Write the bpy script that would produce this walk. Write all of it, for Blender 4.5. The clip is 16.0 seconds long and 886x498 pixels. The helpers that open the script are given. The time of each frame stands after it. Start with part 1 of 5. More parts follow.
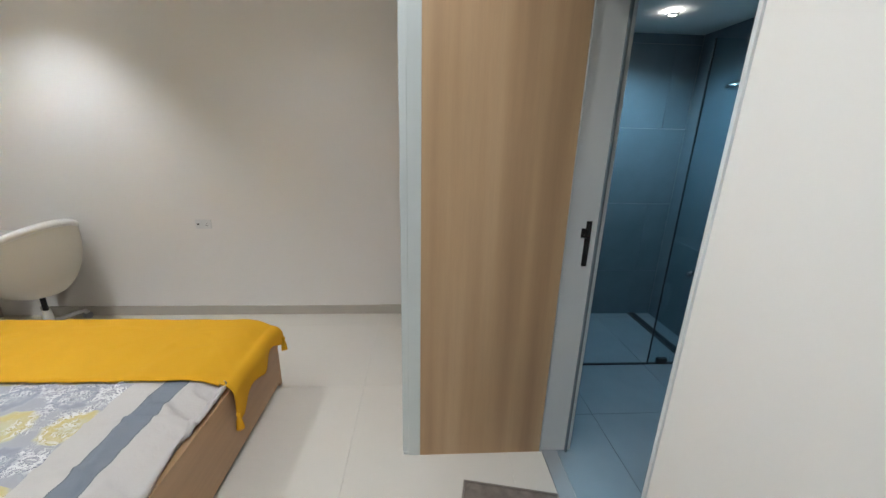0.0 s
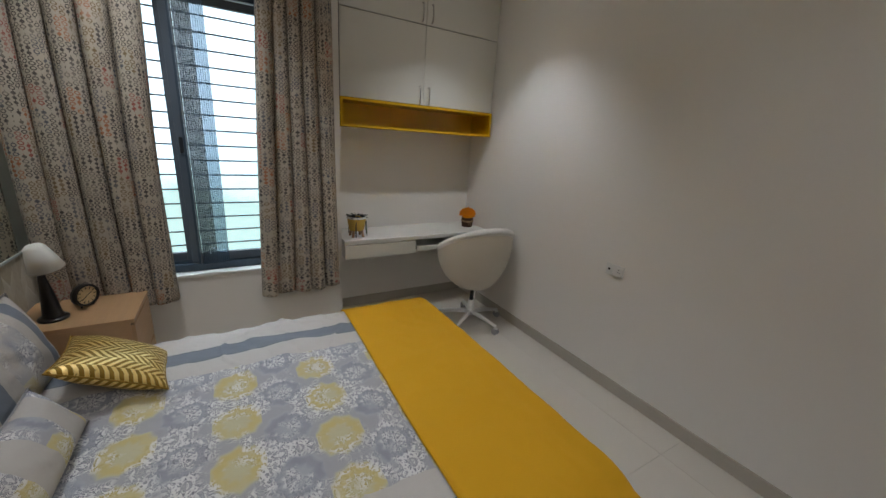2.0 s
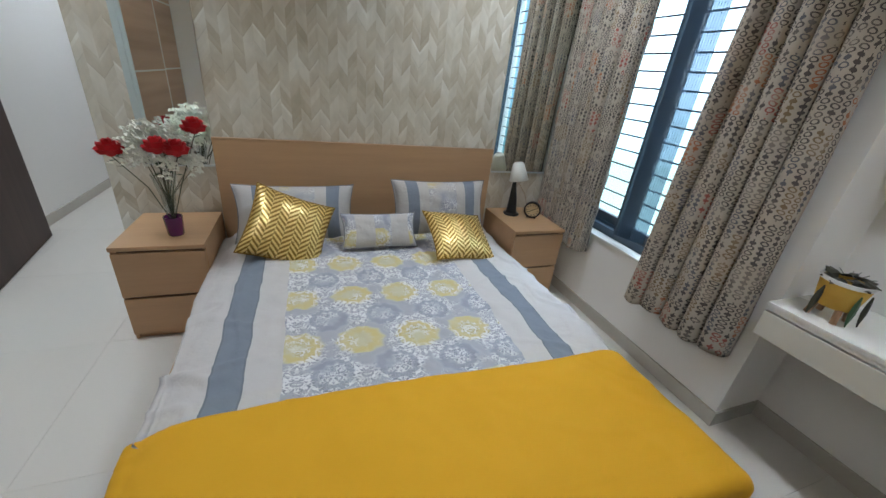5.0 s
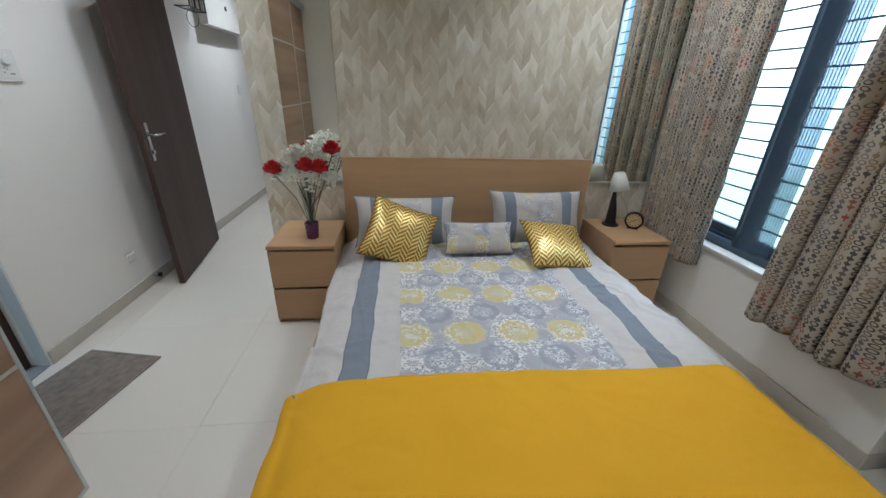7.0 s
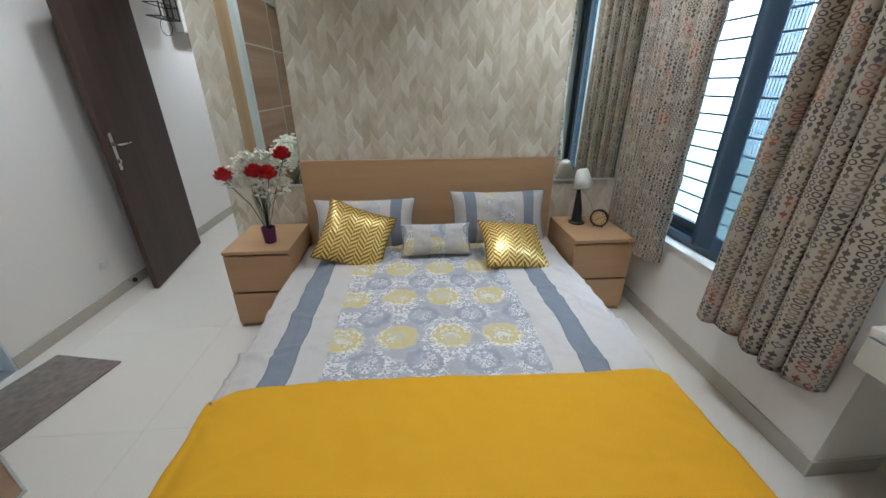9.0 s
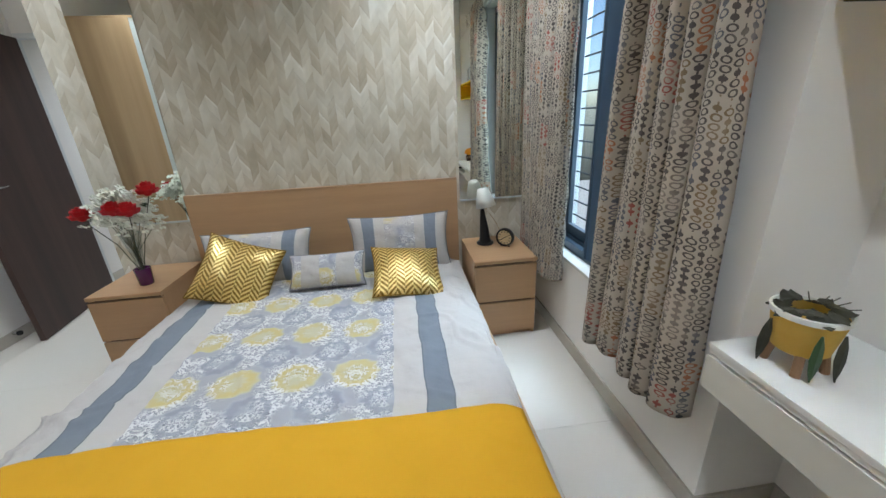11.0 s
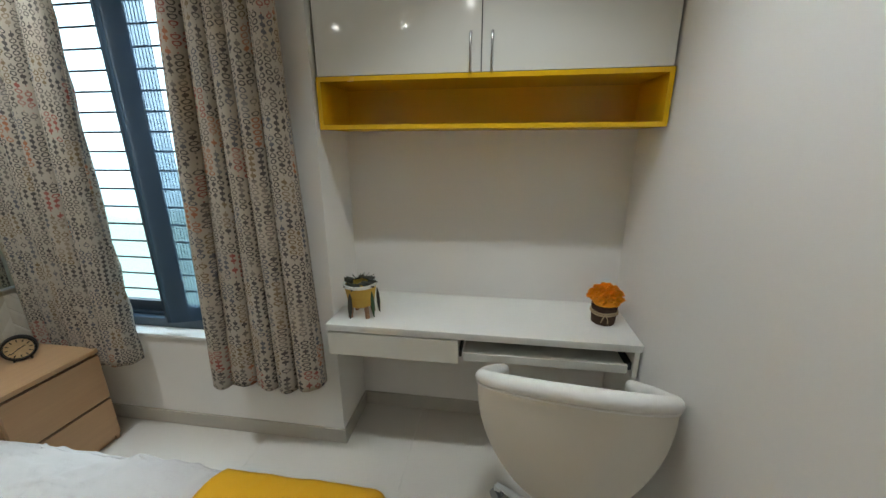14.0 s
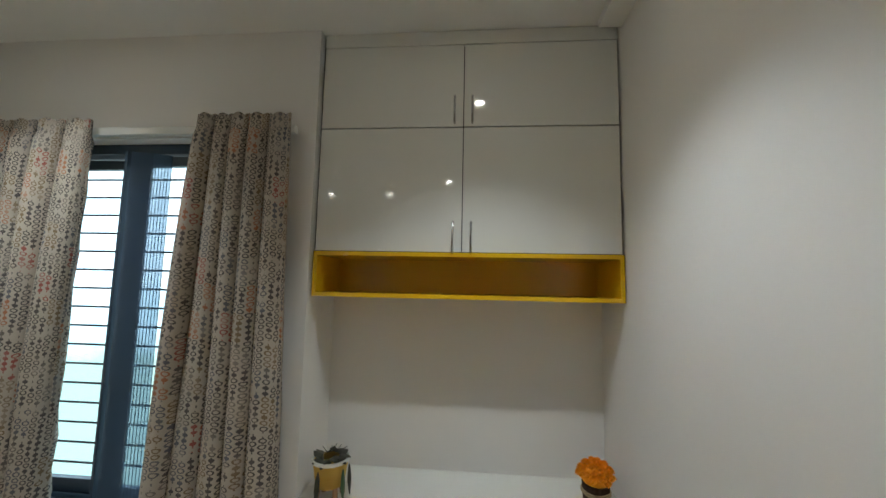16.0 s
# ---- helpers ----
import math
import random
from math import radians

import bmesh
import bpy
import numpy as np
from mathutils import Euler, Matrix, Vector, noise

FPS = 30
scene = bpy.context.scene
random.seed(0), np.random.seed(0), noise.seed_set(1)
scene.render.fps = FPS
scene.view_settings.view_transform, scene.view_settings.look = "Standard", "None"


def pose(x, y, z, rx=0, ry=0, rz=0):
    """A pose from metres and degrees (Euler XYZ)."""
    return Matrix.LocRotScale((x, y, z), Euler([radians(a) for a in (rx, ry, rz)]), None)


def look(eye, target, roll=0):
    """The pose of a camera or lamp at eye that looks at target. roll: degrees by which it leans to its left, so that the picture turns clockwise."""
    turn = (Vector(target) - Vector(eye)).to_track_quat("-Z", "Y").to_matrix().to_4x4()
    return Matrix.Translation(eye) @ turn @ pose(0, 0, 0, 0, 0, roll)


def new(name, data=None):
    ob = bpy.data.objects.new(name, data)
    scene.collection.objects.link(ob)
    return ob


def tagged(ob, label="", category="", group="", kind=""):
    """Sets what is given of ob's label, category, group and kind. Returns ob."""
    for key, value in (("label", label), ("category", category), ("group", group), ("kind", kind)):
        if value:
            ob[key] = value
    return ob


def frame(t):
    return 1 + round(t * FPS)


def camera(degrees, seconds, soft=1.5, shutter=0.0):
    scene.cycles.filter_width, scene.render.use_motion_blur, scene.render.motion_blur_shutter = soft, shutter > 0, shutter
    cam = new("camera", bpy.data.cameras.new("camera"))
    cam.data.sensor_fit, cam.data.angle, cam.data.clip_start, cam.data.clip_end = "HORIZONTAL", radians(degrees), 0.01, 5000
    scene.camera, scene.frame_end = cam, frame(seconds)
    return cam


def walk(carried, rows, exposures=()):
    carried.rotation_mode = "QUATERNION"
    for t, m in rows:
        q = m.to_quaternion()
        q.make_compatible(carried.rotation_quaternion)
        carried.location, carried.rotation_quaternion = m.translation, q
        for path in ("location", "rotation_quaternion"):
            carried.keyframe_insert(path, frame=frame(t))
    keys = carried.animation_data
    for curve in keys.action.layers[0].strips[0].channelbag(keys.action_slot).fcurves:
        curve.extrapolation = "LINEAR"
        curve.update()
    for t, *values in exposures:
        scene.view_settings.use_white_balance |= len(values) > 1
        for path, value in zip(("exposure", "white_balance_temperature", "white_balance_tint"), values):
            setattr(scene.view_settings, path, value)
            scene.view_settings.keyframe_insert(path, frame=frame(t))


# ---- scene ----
cam = camera(101.1, 16.0)
EXPOSURES = [(0.0, 0.56, 6400, 9), (0.5, 0.68, 6200, 8), (1.0, 0.70, 6400, 9), (1.6, -0.10, 6600, 10), (2.5, -0.52, 6600, 11), (3.0, -0.20, 6500, 11), (3.5, -0.12, 6400, 9), (4.5, 0.18, 5950, 8), (7.5, 0.14, 6150, 9), (8.0, 0.23, 6300, 10), (9.0, 0.24, 6100, 9),
    (11.5, 0.50, 6000, 7), (12.5, 0.44, 6300, 7), (13.0, 0.35, 6400, 5), (13.5, 0.18, 6400, 4), (14.5, -0.08, 6400, 4), (15.0, -0.26, 6400, 4), (15.5, -0.26, 6400, 4), (16.0, -0.18, 6400, 4)]
PATH = [
    (0, (0.886, 0.034, 1.532), (1.009, 1.943, 0.949), 1.3),
    (0.5, (0.831, 0.151, 1.509), (0.709, 2.059, 0.923), 1.4),
    (1, (0.761, 0.361, 1.547), (0.084, 2.17, 1.029), 2.1),
    (1.5, (0.623, 0.649, 1.516), (-0.652, 2.09, 0.967), 4.2),
    (2, (0.461, 0.957, 1.54), (-1.187, 1.937, 0.973), 3.8),
    (2.5, (0.298, 1.35, 1.488), (-1.602, 1.475, 0.876), 5.6),
    (3, (0.144, 1.675, 1.423), (-1.699, 1.32, 0.733), 7.4),
    (3.5, (-0.01, 1.935, 1.468), (-1.654, 1.06, 0.738), 7.7),
    (4, (-0.122, 2.206, 1.469), (-1.393, 0.912, 0.625), 6.2),
    (4.3, (-0.236, 2.282, 1.449), (-1.405, 0.868, 0.654), 6.7),
    (4.5, (-0.337, 2.313, 1.447), (-1.378, 0.8, 0.655), 6.9),
    (5, (-0.513, 2.418, 1.438), (-1.18, 0.734, 0.59), 6.4),
    (7.3, (-0.352, 2.545, 1.441), (-0.491, 0.718, 0.64), 1.9),
    (7.5, (-0.286, 2.54, 1.434), (-0.365, 0.711, 0.629), 1.7),
    (8, (-0.27, 2.541, 1.421), (-0.288, 0.712, 0.613), 0.1),
    (8.5, (-0.519, 2.552, 1.423), (-0.6, 0.719, 0.628), -1.6),
    (9, (-0.772, 2.556, 1.472), (-0.915, 0.737, 0.651), -0.1),
    (11.3, (-1.408, 2.481, 1.408), (-1.641, 0.616, 0.723), -4.1),
    (11.5, (-1.371, 2.462, 1.446), (-1.744, 0.629, 0.739), -3.1),
    (12, (-1.29, 2.36, 1.5), (-2.402, 0.828, 0.854), -0.2),
    (12.5, (-1.113, 2.38, 1.531), (-2.747, 1.359, 0.994), -0.4),
    (13, (-0.944, 2.458, 1.533), (-2.776, 1.883, 0.975), -0.7),
    (13.3, (-0.864, 2.458, 1.565), (-2.741, 2.076, 0.991), -0.7),
    (13.5, (-0.837, 2.459, 1.556), (-2.734, 2.108, 1.027), -1.2),
    (14, (-0.837, 2.439, 1.545), (-2.737, 2.158, 0.986), -0.2),
    (14.5, (-0.833, 2.429, 1.594), (-2.768, 2.203, 1.138), -0.1),
    (15, (-0.814, 2.408, 1.661), (-2.807, 2.287, 1.541), 1.1),
    (15.5, (-0.782, 2.419, 1.699), (-2.769, 2.293, 1.88), 1.3),
    (16, (-0.769, 2.413, 1.666), (-2.753, 2.248, 1.856), 1.2),
]
walk(cam, [(t, look(eye, target, roll)) for t, eye, target, roll in PATH], EXPOSURES)

# ---- world and light ----
world = bpy.data.worlds.new("world")
scene.world = world
world.use_nodes = True
wn = world.node_tree.nodes
wl = world.node_tree.links
sky = wn.new("ShaderNodeTexSky")
sky.sky_type = "NISHITA"
sky.sun_disc = False
sky.sun_elevation, sky.sun_rotation = radians(50), radians(60)
wn["Background"].inputs["Strength"].default_value = 0.12
wl.new(sky.outputs["Color"], wn["Background"].inputs["Color"])


def lamp(name, kind, m, watts, colour, **kw):
    data = bpy.data.lights.new(name, kind)
    data.energy, data.color = watts, colour
    for key in kw:
        if key == "size":
            data.shadow_soft_size = kw[key]
        if key == "angle":
            data.spot_size = radians(kw[key])
        if key == "blend":
            data.spot_blend = kw[key]
    ob = new(name, data)
    ob.matrix_world = m
    return ob


sun = lamp("sun", "SUN", look((0, 0, 0), (-0.5, 0.3, -0.8)), 2.5, (1.0, 0.96, 0.9))
sun.data.angle = radians(0.5)

CEIL = 2.85
# Fourth and fifth, passage and hall, are added and placed to suit the light.
DOWNLIGHTS = [(-1.68, 2.44, CEIL), (-1.68, 0.62, CEIL), (0.70, 0.50, CEIL), (0.85, -0.05, CEIL), (0.86, -2.1, CEIL), (0.75, 1.30, CEIL), (0.15, 2.12, CEIL)]
POWER = [60, 80, 40, 30, 96, 36, 15]
WARM = (0.915, 0.98, 1.05)
for (lx, ly, lz), watts in zip(DOWNLIGHTS, POWER):
    lamp("downlight_lamp", "SPOT", pose(lx, ly, lz - 0.03), watts, WARM, size=0.04, angle=94 if lx < -1 and ly > 1 else 118, blend=0.75 if lx < -1 and ly > 1 else 1.0)
sky_lamp = lamp("sky_light_at_window", "AREA", look((-3.7, 0.75, 4.1), (-1.9, 0.85, 1.0)), 380, (0.66, 0.84, 1.0))
sky_lamp.data.shape, sky_lamp.data.size, sky_lamp.data.size_y = "RECTANGLE", 2.6, 1.3
lamp("bath_lamp", "SPOT", pose(2.43, 2.45, 2.28), 46, (0.42, 0.76, 1.0), size=0.05, angle=150, blend=0.8)


# ---- materials ----
def shader(name, rough=0.5, metal=0.0, spec=0.5, coat=0.0):
    m = bpy.data.materials.new(name)
    m.use_nodes = True
    b = m.node_tree.nodes["Principled BSDF"]
    b.inputs["Roughness"].default_value = rough
    b.inputs["Metallic"].default_value = metal
    b.inputs["Specular IOR Level"].default_value = spec
    b.inputs["Coat Weight"].default_value = coat
    return m, m.node_tree.nodes, m.node_tree.links, b


def math_node(n, l, op, a, b=None, c=None):
    q = n.new("ShaderNodeMath")
    q.operation = op
    for i, v in enumerate((a, b, c)):
        if v is None:
            continue
        if isinstance(v, (int, float)):
            q.inputs[i].default_value = v
        else:
            l.new(v, q.inputs[i])
    return q.outputs[0]


def blend(n, l, fac, a, b, mode="MIX"):
    q = n.new("ShaderNodeMix")
    q.data_type, q.blend_type = "RGBA", mode
    for i, v in ((0, fac), (6, a), (7, b)):
        if isinstance(v, (int, float)):
            q.inputs[i].default_value = v
        elif isinstance(v, tuple):
            q.inputs[i].default_value = (*v, 1)
        else:
            l.new(v, q.inputs[i])
    return q.outputs[2]


def ramp(n, l, fac, stops, mode="LINEAR"):
    q = n.new("ShaderNodeValToRGB")
    q.color_ramp.interpolation = mode
    el = q.color_ramp.elements
    while len(el) < len(stops):
        el.new(0.5)
    for e, (p, c) in zip(el, stops):
        e.position = p
        e.color = (*c, 1) if isinstance(c, tuple) else (c, c, c, 1)
    l.new(fac, q.inputs[0])
    return q.outputs[0]


def coords(n, l, which="Object", scale=(1, 1, 1), rot=(0, 0, 0)):
    t = n.new("ShaderNodeTexCoord")
    mp = n.new("ShaderNodeMapping")
    mp.inputs["Scale"].default_value = scale
    mp.inputs["Rotation"].default_value = [radians(a) for a in rot]
    l.new(t.outputs[which], mp.inputs[0])
    return mp.outputs[0]


def noise_node(n, l, vec, scale, detail=4, rough=0.55, out="Fac"):
    q = n.new("ShaderNodeTexNoise")
    q.inputs["Scale"].default_value, q.inputs["Detail"].default_value, q.inputs["Roughness"].default_value = scale, detail, rough
    l.new(vec, q.inputs["Vector"])
    return q.outputs[out]


def bump(n, l, b, height, strength=0.2, dist=0.002):
    q = n.new("ShaderNodeBump")
    q.inputs["Strength"].default_value, q.inputs["Distance"].default_value = strength, dist
    l.new(height, q.inputs["Height"])
    l.new(q.outputs[0], b.inputs["Normal"])


def plain(name, c1, c2=None, rough=0.5, metal=0.0, scale=6.0, fine=120.0, relief=0.1, spec=0.5, coat=0.0, dist=0.001):
    """A surface with a slow variation of tone, and a fine grain in relief and gloss."""
    m, n, l, b = shader(name, rough, metal, spec, coat)
    v = coords(n, l)
    slow = noise_node(n, l, v, scale)
    quick = noise_node(n, l, v, fine, 3)
    c2 = c2 or tuple(x * 0.9 for x in c1)
    l.new(blend(n, l, slow, c1, c2), b.inputs["Base Color"])
    l.new(math_node(n, l, "MULTIPLY_ADD", slow, 0.12, rough - 0.06), b.inputs["Roughness"])
    bump(n, l, b, quick, relief, dist)
    return m


def wood(name, axis, light, mid, dark, rough=0.42, soft=1.0):
    """Veneer with its grain along the axis."""
    m, n, l, b = shader(name, rough)
    sc = [14.0, 14.0, 14.0]
    sc["xyz".index(axis)] = 0.55
    v = coords(n, l, scale=tuple(sc))
    info = n.new("ShaderNodeObjectInfo")
    shift = n.new("ShaderNodeVectorMath")
    shift.operation = "ADD"
    l.new(v, shift.inputs[0])
    l.new(math_node(n, l, "MULTIPLY", info.outputs["Random"], 37.0), shift.inputs[1])
    wide = noise_node(n, l, shift.outputs[0], 0.55, 2, 0.5)
    grain = noise_node(n, l, shift.outputs[0], 3.0, 6, 0.65)
    fine = noise_node(n, l, shift.outputs[0], 16.0, 3, 0.6)
    c = ramp(n, l, wide, [(0.3, dark), (0.5, mid), (0.7, light)])
    g = ramp(n, l, grain, [(0.35, 0.82), (0.6, 1.06)])
    c = blend(n, l, 0.55 * soft, c, g, "MULTIPLY")
    f = ramp(n, l, fine, [(0.4, 0.9), (0.6, 1.04)])
    c = blend(n, l, 0.5 * soft, c, f, "MULTIPLY")
    l.new(c, b.inputs["Base Color"])
    bump(n, l, b, fine, 0.08, 0.0006)
    return m


M = {}
M["wall"] = plain("wall_paint", (0.81, 0.783, 0.745), (0.78, 0.753, 0.715), 0.55, scale=1.3, fine=55, relief=0.05)
M["ceiling"] = plain("ceiling_paint", (0.83, 0.82, 0.79), (0.80, 0.79, 0.76), 0.8, scale=1.1, fine=60, relief=0.05)
M["tile"] = plain("floor_tile", (0.62, 0.575, 0.51), (0.57, 0.53, 0.47), 0.32, scale=0.7, fine=220, relief=0.004, spec=0.4)
M["grout"] = plain("grout", (0.55, 0.515, 0.46), rough=0.9, fine=90)
M["skirt"] = plain("skirting_stone", (0.50, 0.462, 0.40), (0.45, 0.415, 0.36), 0.22, scale=5, fine=40, relief=0.03)
M["oak"] = wood("oak_veneer_x", "x", (0.475, 0.292, 0.152), (0.455, 0.277, 0.143), (0.43, 0.26, 0.133), soft=0.45)
M["oak_y"] = wood("oak_veneer_y", "y", (0.46, 0.288, 0.155), (0.43, 0.268, 0.143), (0.40, 0.248, 0.13), soft=0.6)
M["ward_v"] = wood("wardrobe_veneer_upright", "z", (0.53, 0.36, 0.21), (0.47, 0.31, 0.172), (0.38, 0.238, 0.13), soft=0.45)
M["ward_h"] = wood("wardrobe_veneer_level", "y", (0.50, 0.335, 0.23), (0.41, 0.262, 0.175), (0.315, 0.19, 0.122), soft=0.4)
M["brown"] = wood("dark_door_veneer", "z", (0.06, 0.032, 0.024), (0.045, 0.023, 0.018), (0.03, 0.016, 0.013), 0.55)
M["alu"] = plain("pale_aluminium", (0.66, 0.71, 0.71), rough=0.35, metal=0.25, scale=3, fine=200, relief=0.03)
M["frame"] = plain("door_frame_paint", (0.66, 0.68, 0.68), (0.62, 0.64, 0.64), 0.4, scale=2, fine=80, relief=0.04)
M["jamb"] = plain("jamb_grey", (0.26, 0.27, 0.28), (0.23, 0.24, 0.25), 0.45, scale=2, fine=80, relief=0.04)
M["chrome"] = plain("brushed_steel", (0.62, 0.62, 0.62), rough=0.2, metal=1.0, scale=4, fine=240, relief=0.02)
M["bars"] = plain("grille_paint", (0.02, 0.022, 0.025), rough=0.45)
M["anthracite"] = plain("window_frame_coating", (0.045, 0.070, 0.098), (0.036, 0.058, 0.085), 0.35, scale=3, fine=200, relief=0.03)
M["gloss"] = plain("white_gloss_laminate", (0.71, 0.70, 0.65), (0.69, 0.68, 0.63), 0.07, scale=0.8, fine=5, relief=0.004, coat=0.6)
M["laminate"] = plain("white_laminate", (0.74, 0.73, 0.69), (0.71, 0.70, 0.66), 0.25, scale=2, fine=90, relief=0.01)
M["drawer"] = plain("cream_laminate", (0.62, 0.60, 0.54), (0.58, 0.56, 0.50), 0.3, scale=2, fine=90, relief=0.01)
M["yellow"] = plain("yellow_laminate", (0.72, 0.44, 0.012), (0.68, 0.41, 0.01), 0.25, scale=3, fine=90, relief=0.01)
M["gap"] = plain("shaded_oak_gap", (0.11, 0.062, 0.033), (0.08, 0.045, 0.025), 0.6)
M["dark"] = plain("dark_gap", (0.02, 0.02, 0.02), rough=0.8)
M["black"] = plain("black_lacquer", (0.014, 0.013, 0.013), rough=0.3)
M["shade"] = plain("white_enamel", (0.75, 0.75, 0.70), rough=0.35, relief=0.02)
M["plastic"] = plain("white_plastic", (0.74, 0.74, 0.72), rough=0.35, relief=0.02)
M["grey_plastic"] = plain("grey_plastic", (0.3, 0.3, 0.31), rough=0.4, relief=0.02)
M["throw"] = plain("mustard_weave", (0.66, 0.348, 0.018), (0.60, 0.308, 0.014), 0.85, scale=3, fine=420, relief=0.5, spec=0.2, dist=0.0015)
M["piping"] = plain("pillow_seam_cord", (0.24, 0.235, 0.24), rough=0.85, fine=300)
M["sheet"] = plain("mattress_sheet", (0.55, 0.52, 0.48), rough=0.85, scale=5, fine=300, relief=0.3)
M["chair_cloth"] = plain("cream_chair_cloth", (0.70, 0.66, 0.58), (0.66, 0.62, 0.54), 0.85, scale=5, fine=380, relief=0.4, spec=0.2)
M["chair_rim"] = plain("white_chair_piping", (0.80, 0.78, 0.74), rough=0.8, fine=300, relief=0.3)
M["purple"] = plain("purple_glass", (0.085, 0.012, 0.075), rough=0.18, coat=0.5)
M["ceramic"] = plain("white_ceramic", (0.80, 0.82, 0.84), rough=0.08, coat=0.5, relief=0.0)
M["bath_tile"] = plain("slate_blue_tile", (0.185, 0.225, 0.25), (0.10, 0.125, 0.145), 0.35, scale=3.0, fine=30, relief=0.05)
M["bath_floor"] = plain("grey_stone_tile", (0.23, 0.27, 0.30), (0.16, 0.19, 0.215), 0.3, scale=3.5, fine=30, relief=0.05)
M["screen"] = None
M["stile"] = plain("window_stile_coating", (0.10, 0.125, 0.155), (0.085, 0.105, 0.13), 0.35, scale=3, fine=200, relief=0.03)
M["mat"] = plain("taupe_mat_pile", (0.29, 0.24, 0.20), (0.08, 0.065, 0.055), 0.95, scale=26, fine=260, relief=1.0, dist=0.004)
M["mat_edge"] = plain("mat_binding", (0.26, 0.22, 0.19), rough=0.9, fine=300)
M["leaf"] = plain("leaf_green", (0.035, 0.085, 0.025), (0.02, 0.05, 0.018), 0.5, scale=30)
M["dry_leaf"] = plain("dried_leaf", (0.055, 0.05, 0.032), (0.03, 0.032, 0.02), 0.8, scale=60, relief=0.6)
M["petal_white"] = plain("white_petal", (0.88, 0.88, 0.80), (0.80, 0.81, 0.70), 0.7, scale=40)
M["petal_red"] = plain("red_petal", (0.58, 0.010, 0.018), (0.36, 0.005, 0.010), 0.6, scale=40)
M["petal_orange"] = plain("orange_petal", (1.0, 0.46, 0.02), (0.95, 0.36, 0.012), 0.7, scale=50)
M["stem"] = plain("flower_stem", (0.05, 0.055, 0.025), rough=0.6)
M["basket"] = plain("brown_basket", (0.09, 0.045, 0.025), (0.05, 0.025, 0.015), 0.8, scale=60, relief=0.8)
M["twine"] = plain("twine", (0.45, 0.33, 0.2), rough=0.9, fine=400)
M["yellow_felt"] = plain("yellow_felt", (0.62, 0.40, 0.08), (0.55, 0.33, 0.05), 0.9, scale=30, fine=300, relief=0.5)
M["timber"] = plain("small_wood", (0.30, 0.17, 0.09), rough=0.6)
M["clock_face"] = plain("brass_clock_face", (0.85, 0.68, 0.42), (0.55, 0.38, 0.18), 0.45, metal=0.0, scale=40)
M["led"] = bpy.data.materials.new("downlight_diffuser")
M["led"].use_nodes = True
_b = M["led"].node_tree.nodes["Principled BSDF"]
_b.inputs["Emission Color"].default_value = (1, 0.96, 0.9, 1)
_b.inputs["Emission Strength"].default_value = 60.0


def glass_like(name, colour, rough=0.0, thin=True):
    m = bpy.data.materials.new(name)
    m.use_nodes = True
    n, l = m.node_tree.nodes, m.node_tree.links
    n.clear()
    out = n.new("ShaderNodeOutputMaterial")
    tr, gl, mx = n.new("ShaderNodeBsdfTransparent"), n.new("ShaderNodeBsdfGlossy"), n.new("ShaderNodeMixShader")
    tr.inputs[0].default_value = (*colour, 1)
    gl.inputs["Roughness"].default_value = rough
    mx.inputs[0].default_value = 0.045
    l.new(tr.outputs[0], mx.inputs[1])
    l.new(gl.outputs[0], mx.inputs[2])
    l.new(mx.outputs[0], out.inputs[0])
    return m


M["glass"] = glass_like("window_glass", (0.93, 0.97, 1.0))
M["shower_glass"] = glass_like("shower_glass", (0.86, 0.93, 0.95))
M["vase_glass"] = glass_like("vase_glass", (0.9, 0.92, 0.92))
m_, n_, l_, b_ = shader("insect_screen_mesh", 0.7)
b_.inputs["Base Color"].default_value = (0.13, 0.19, 0.27, 1)
t_, x_ = n_.new("ShaderNodeBsdfTransparent"), n_.new("ShaderNodeMixShader")
x_.inputs[0].default_value = 0.30
l_.new(b_.outputs[0], x_.inputs[1])
l_.new(t_.outputs[0], x_.inputs[2])
l_.new(x_.outputs[0], n_["Material Output"].inputs[0])
M["screen"] = m_
m_, n_, l_, b_ = shader("drawn_screen_mesh", 0.7)
b_.inputs["Base Color"].default_value = (0.16, 0.24, 0.34, 1)
t_, x_ = n_.new("ShaderNodeBsdfTransparent"), n_.new("ShaderNodeMixShader")
t_.inputs[0].default_value = (0.72, 0.86, 1.0, 1)
x_.inputs[0].default_value = 0.42
l_.new(b_.outputs[0], x_.inputs[1])
l_.new(t_.outputs[0], x_.inputs[2])
l_.new(x_.outputs[0], n_["Material Output"].inputs[0])
M["drawn_screen"] = m_
m_, n_, l_, b_ = shader("mirror_silver", 0.0, 1.0)
b_.inputs["Base Color"].default_value = (0.84, 0.87, 0.82, 1)
M["mirror"] = m_

m_ = bpy.data.materials.new("outdoor_glare")
m_.use_nodes = True
n_, l_ = m_.node_tree.nodes, m_.node_tree.links
n_.clear()
o_, e_ = n_.new("ShaderNodeOutputMaterial"), n_.new("ShaderNodeEmission")
v_ = coords(n_, l_)
f_ = noise_node(n_, l_, v_, 0.6, 6, 0.6)
sep_ = n_.new("ShaderNodeSeparateXYZ")
l_.new(v_, sep_.inputs[0])
low_ = math_node(n_, l_, "MULTIPLY_ADD", sep_.outputs[2], -0.30, 0.55)
k_ = math_node(n_, l_, "ADD", f_, low_)
base_mix_ = n_.new("ShaderNodeMix")
base_mix_.data_type, base_mix_.blend_type = "RGBA", "MULTIPLY"
base_mix_.inputs[0].default_value = 1.0
l_.new(base_mix_.outputs[2], e_.inputs[0])
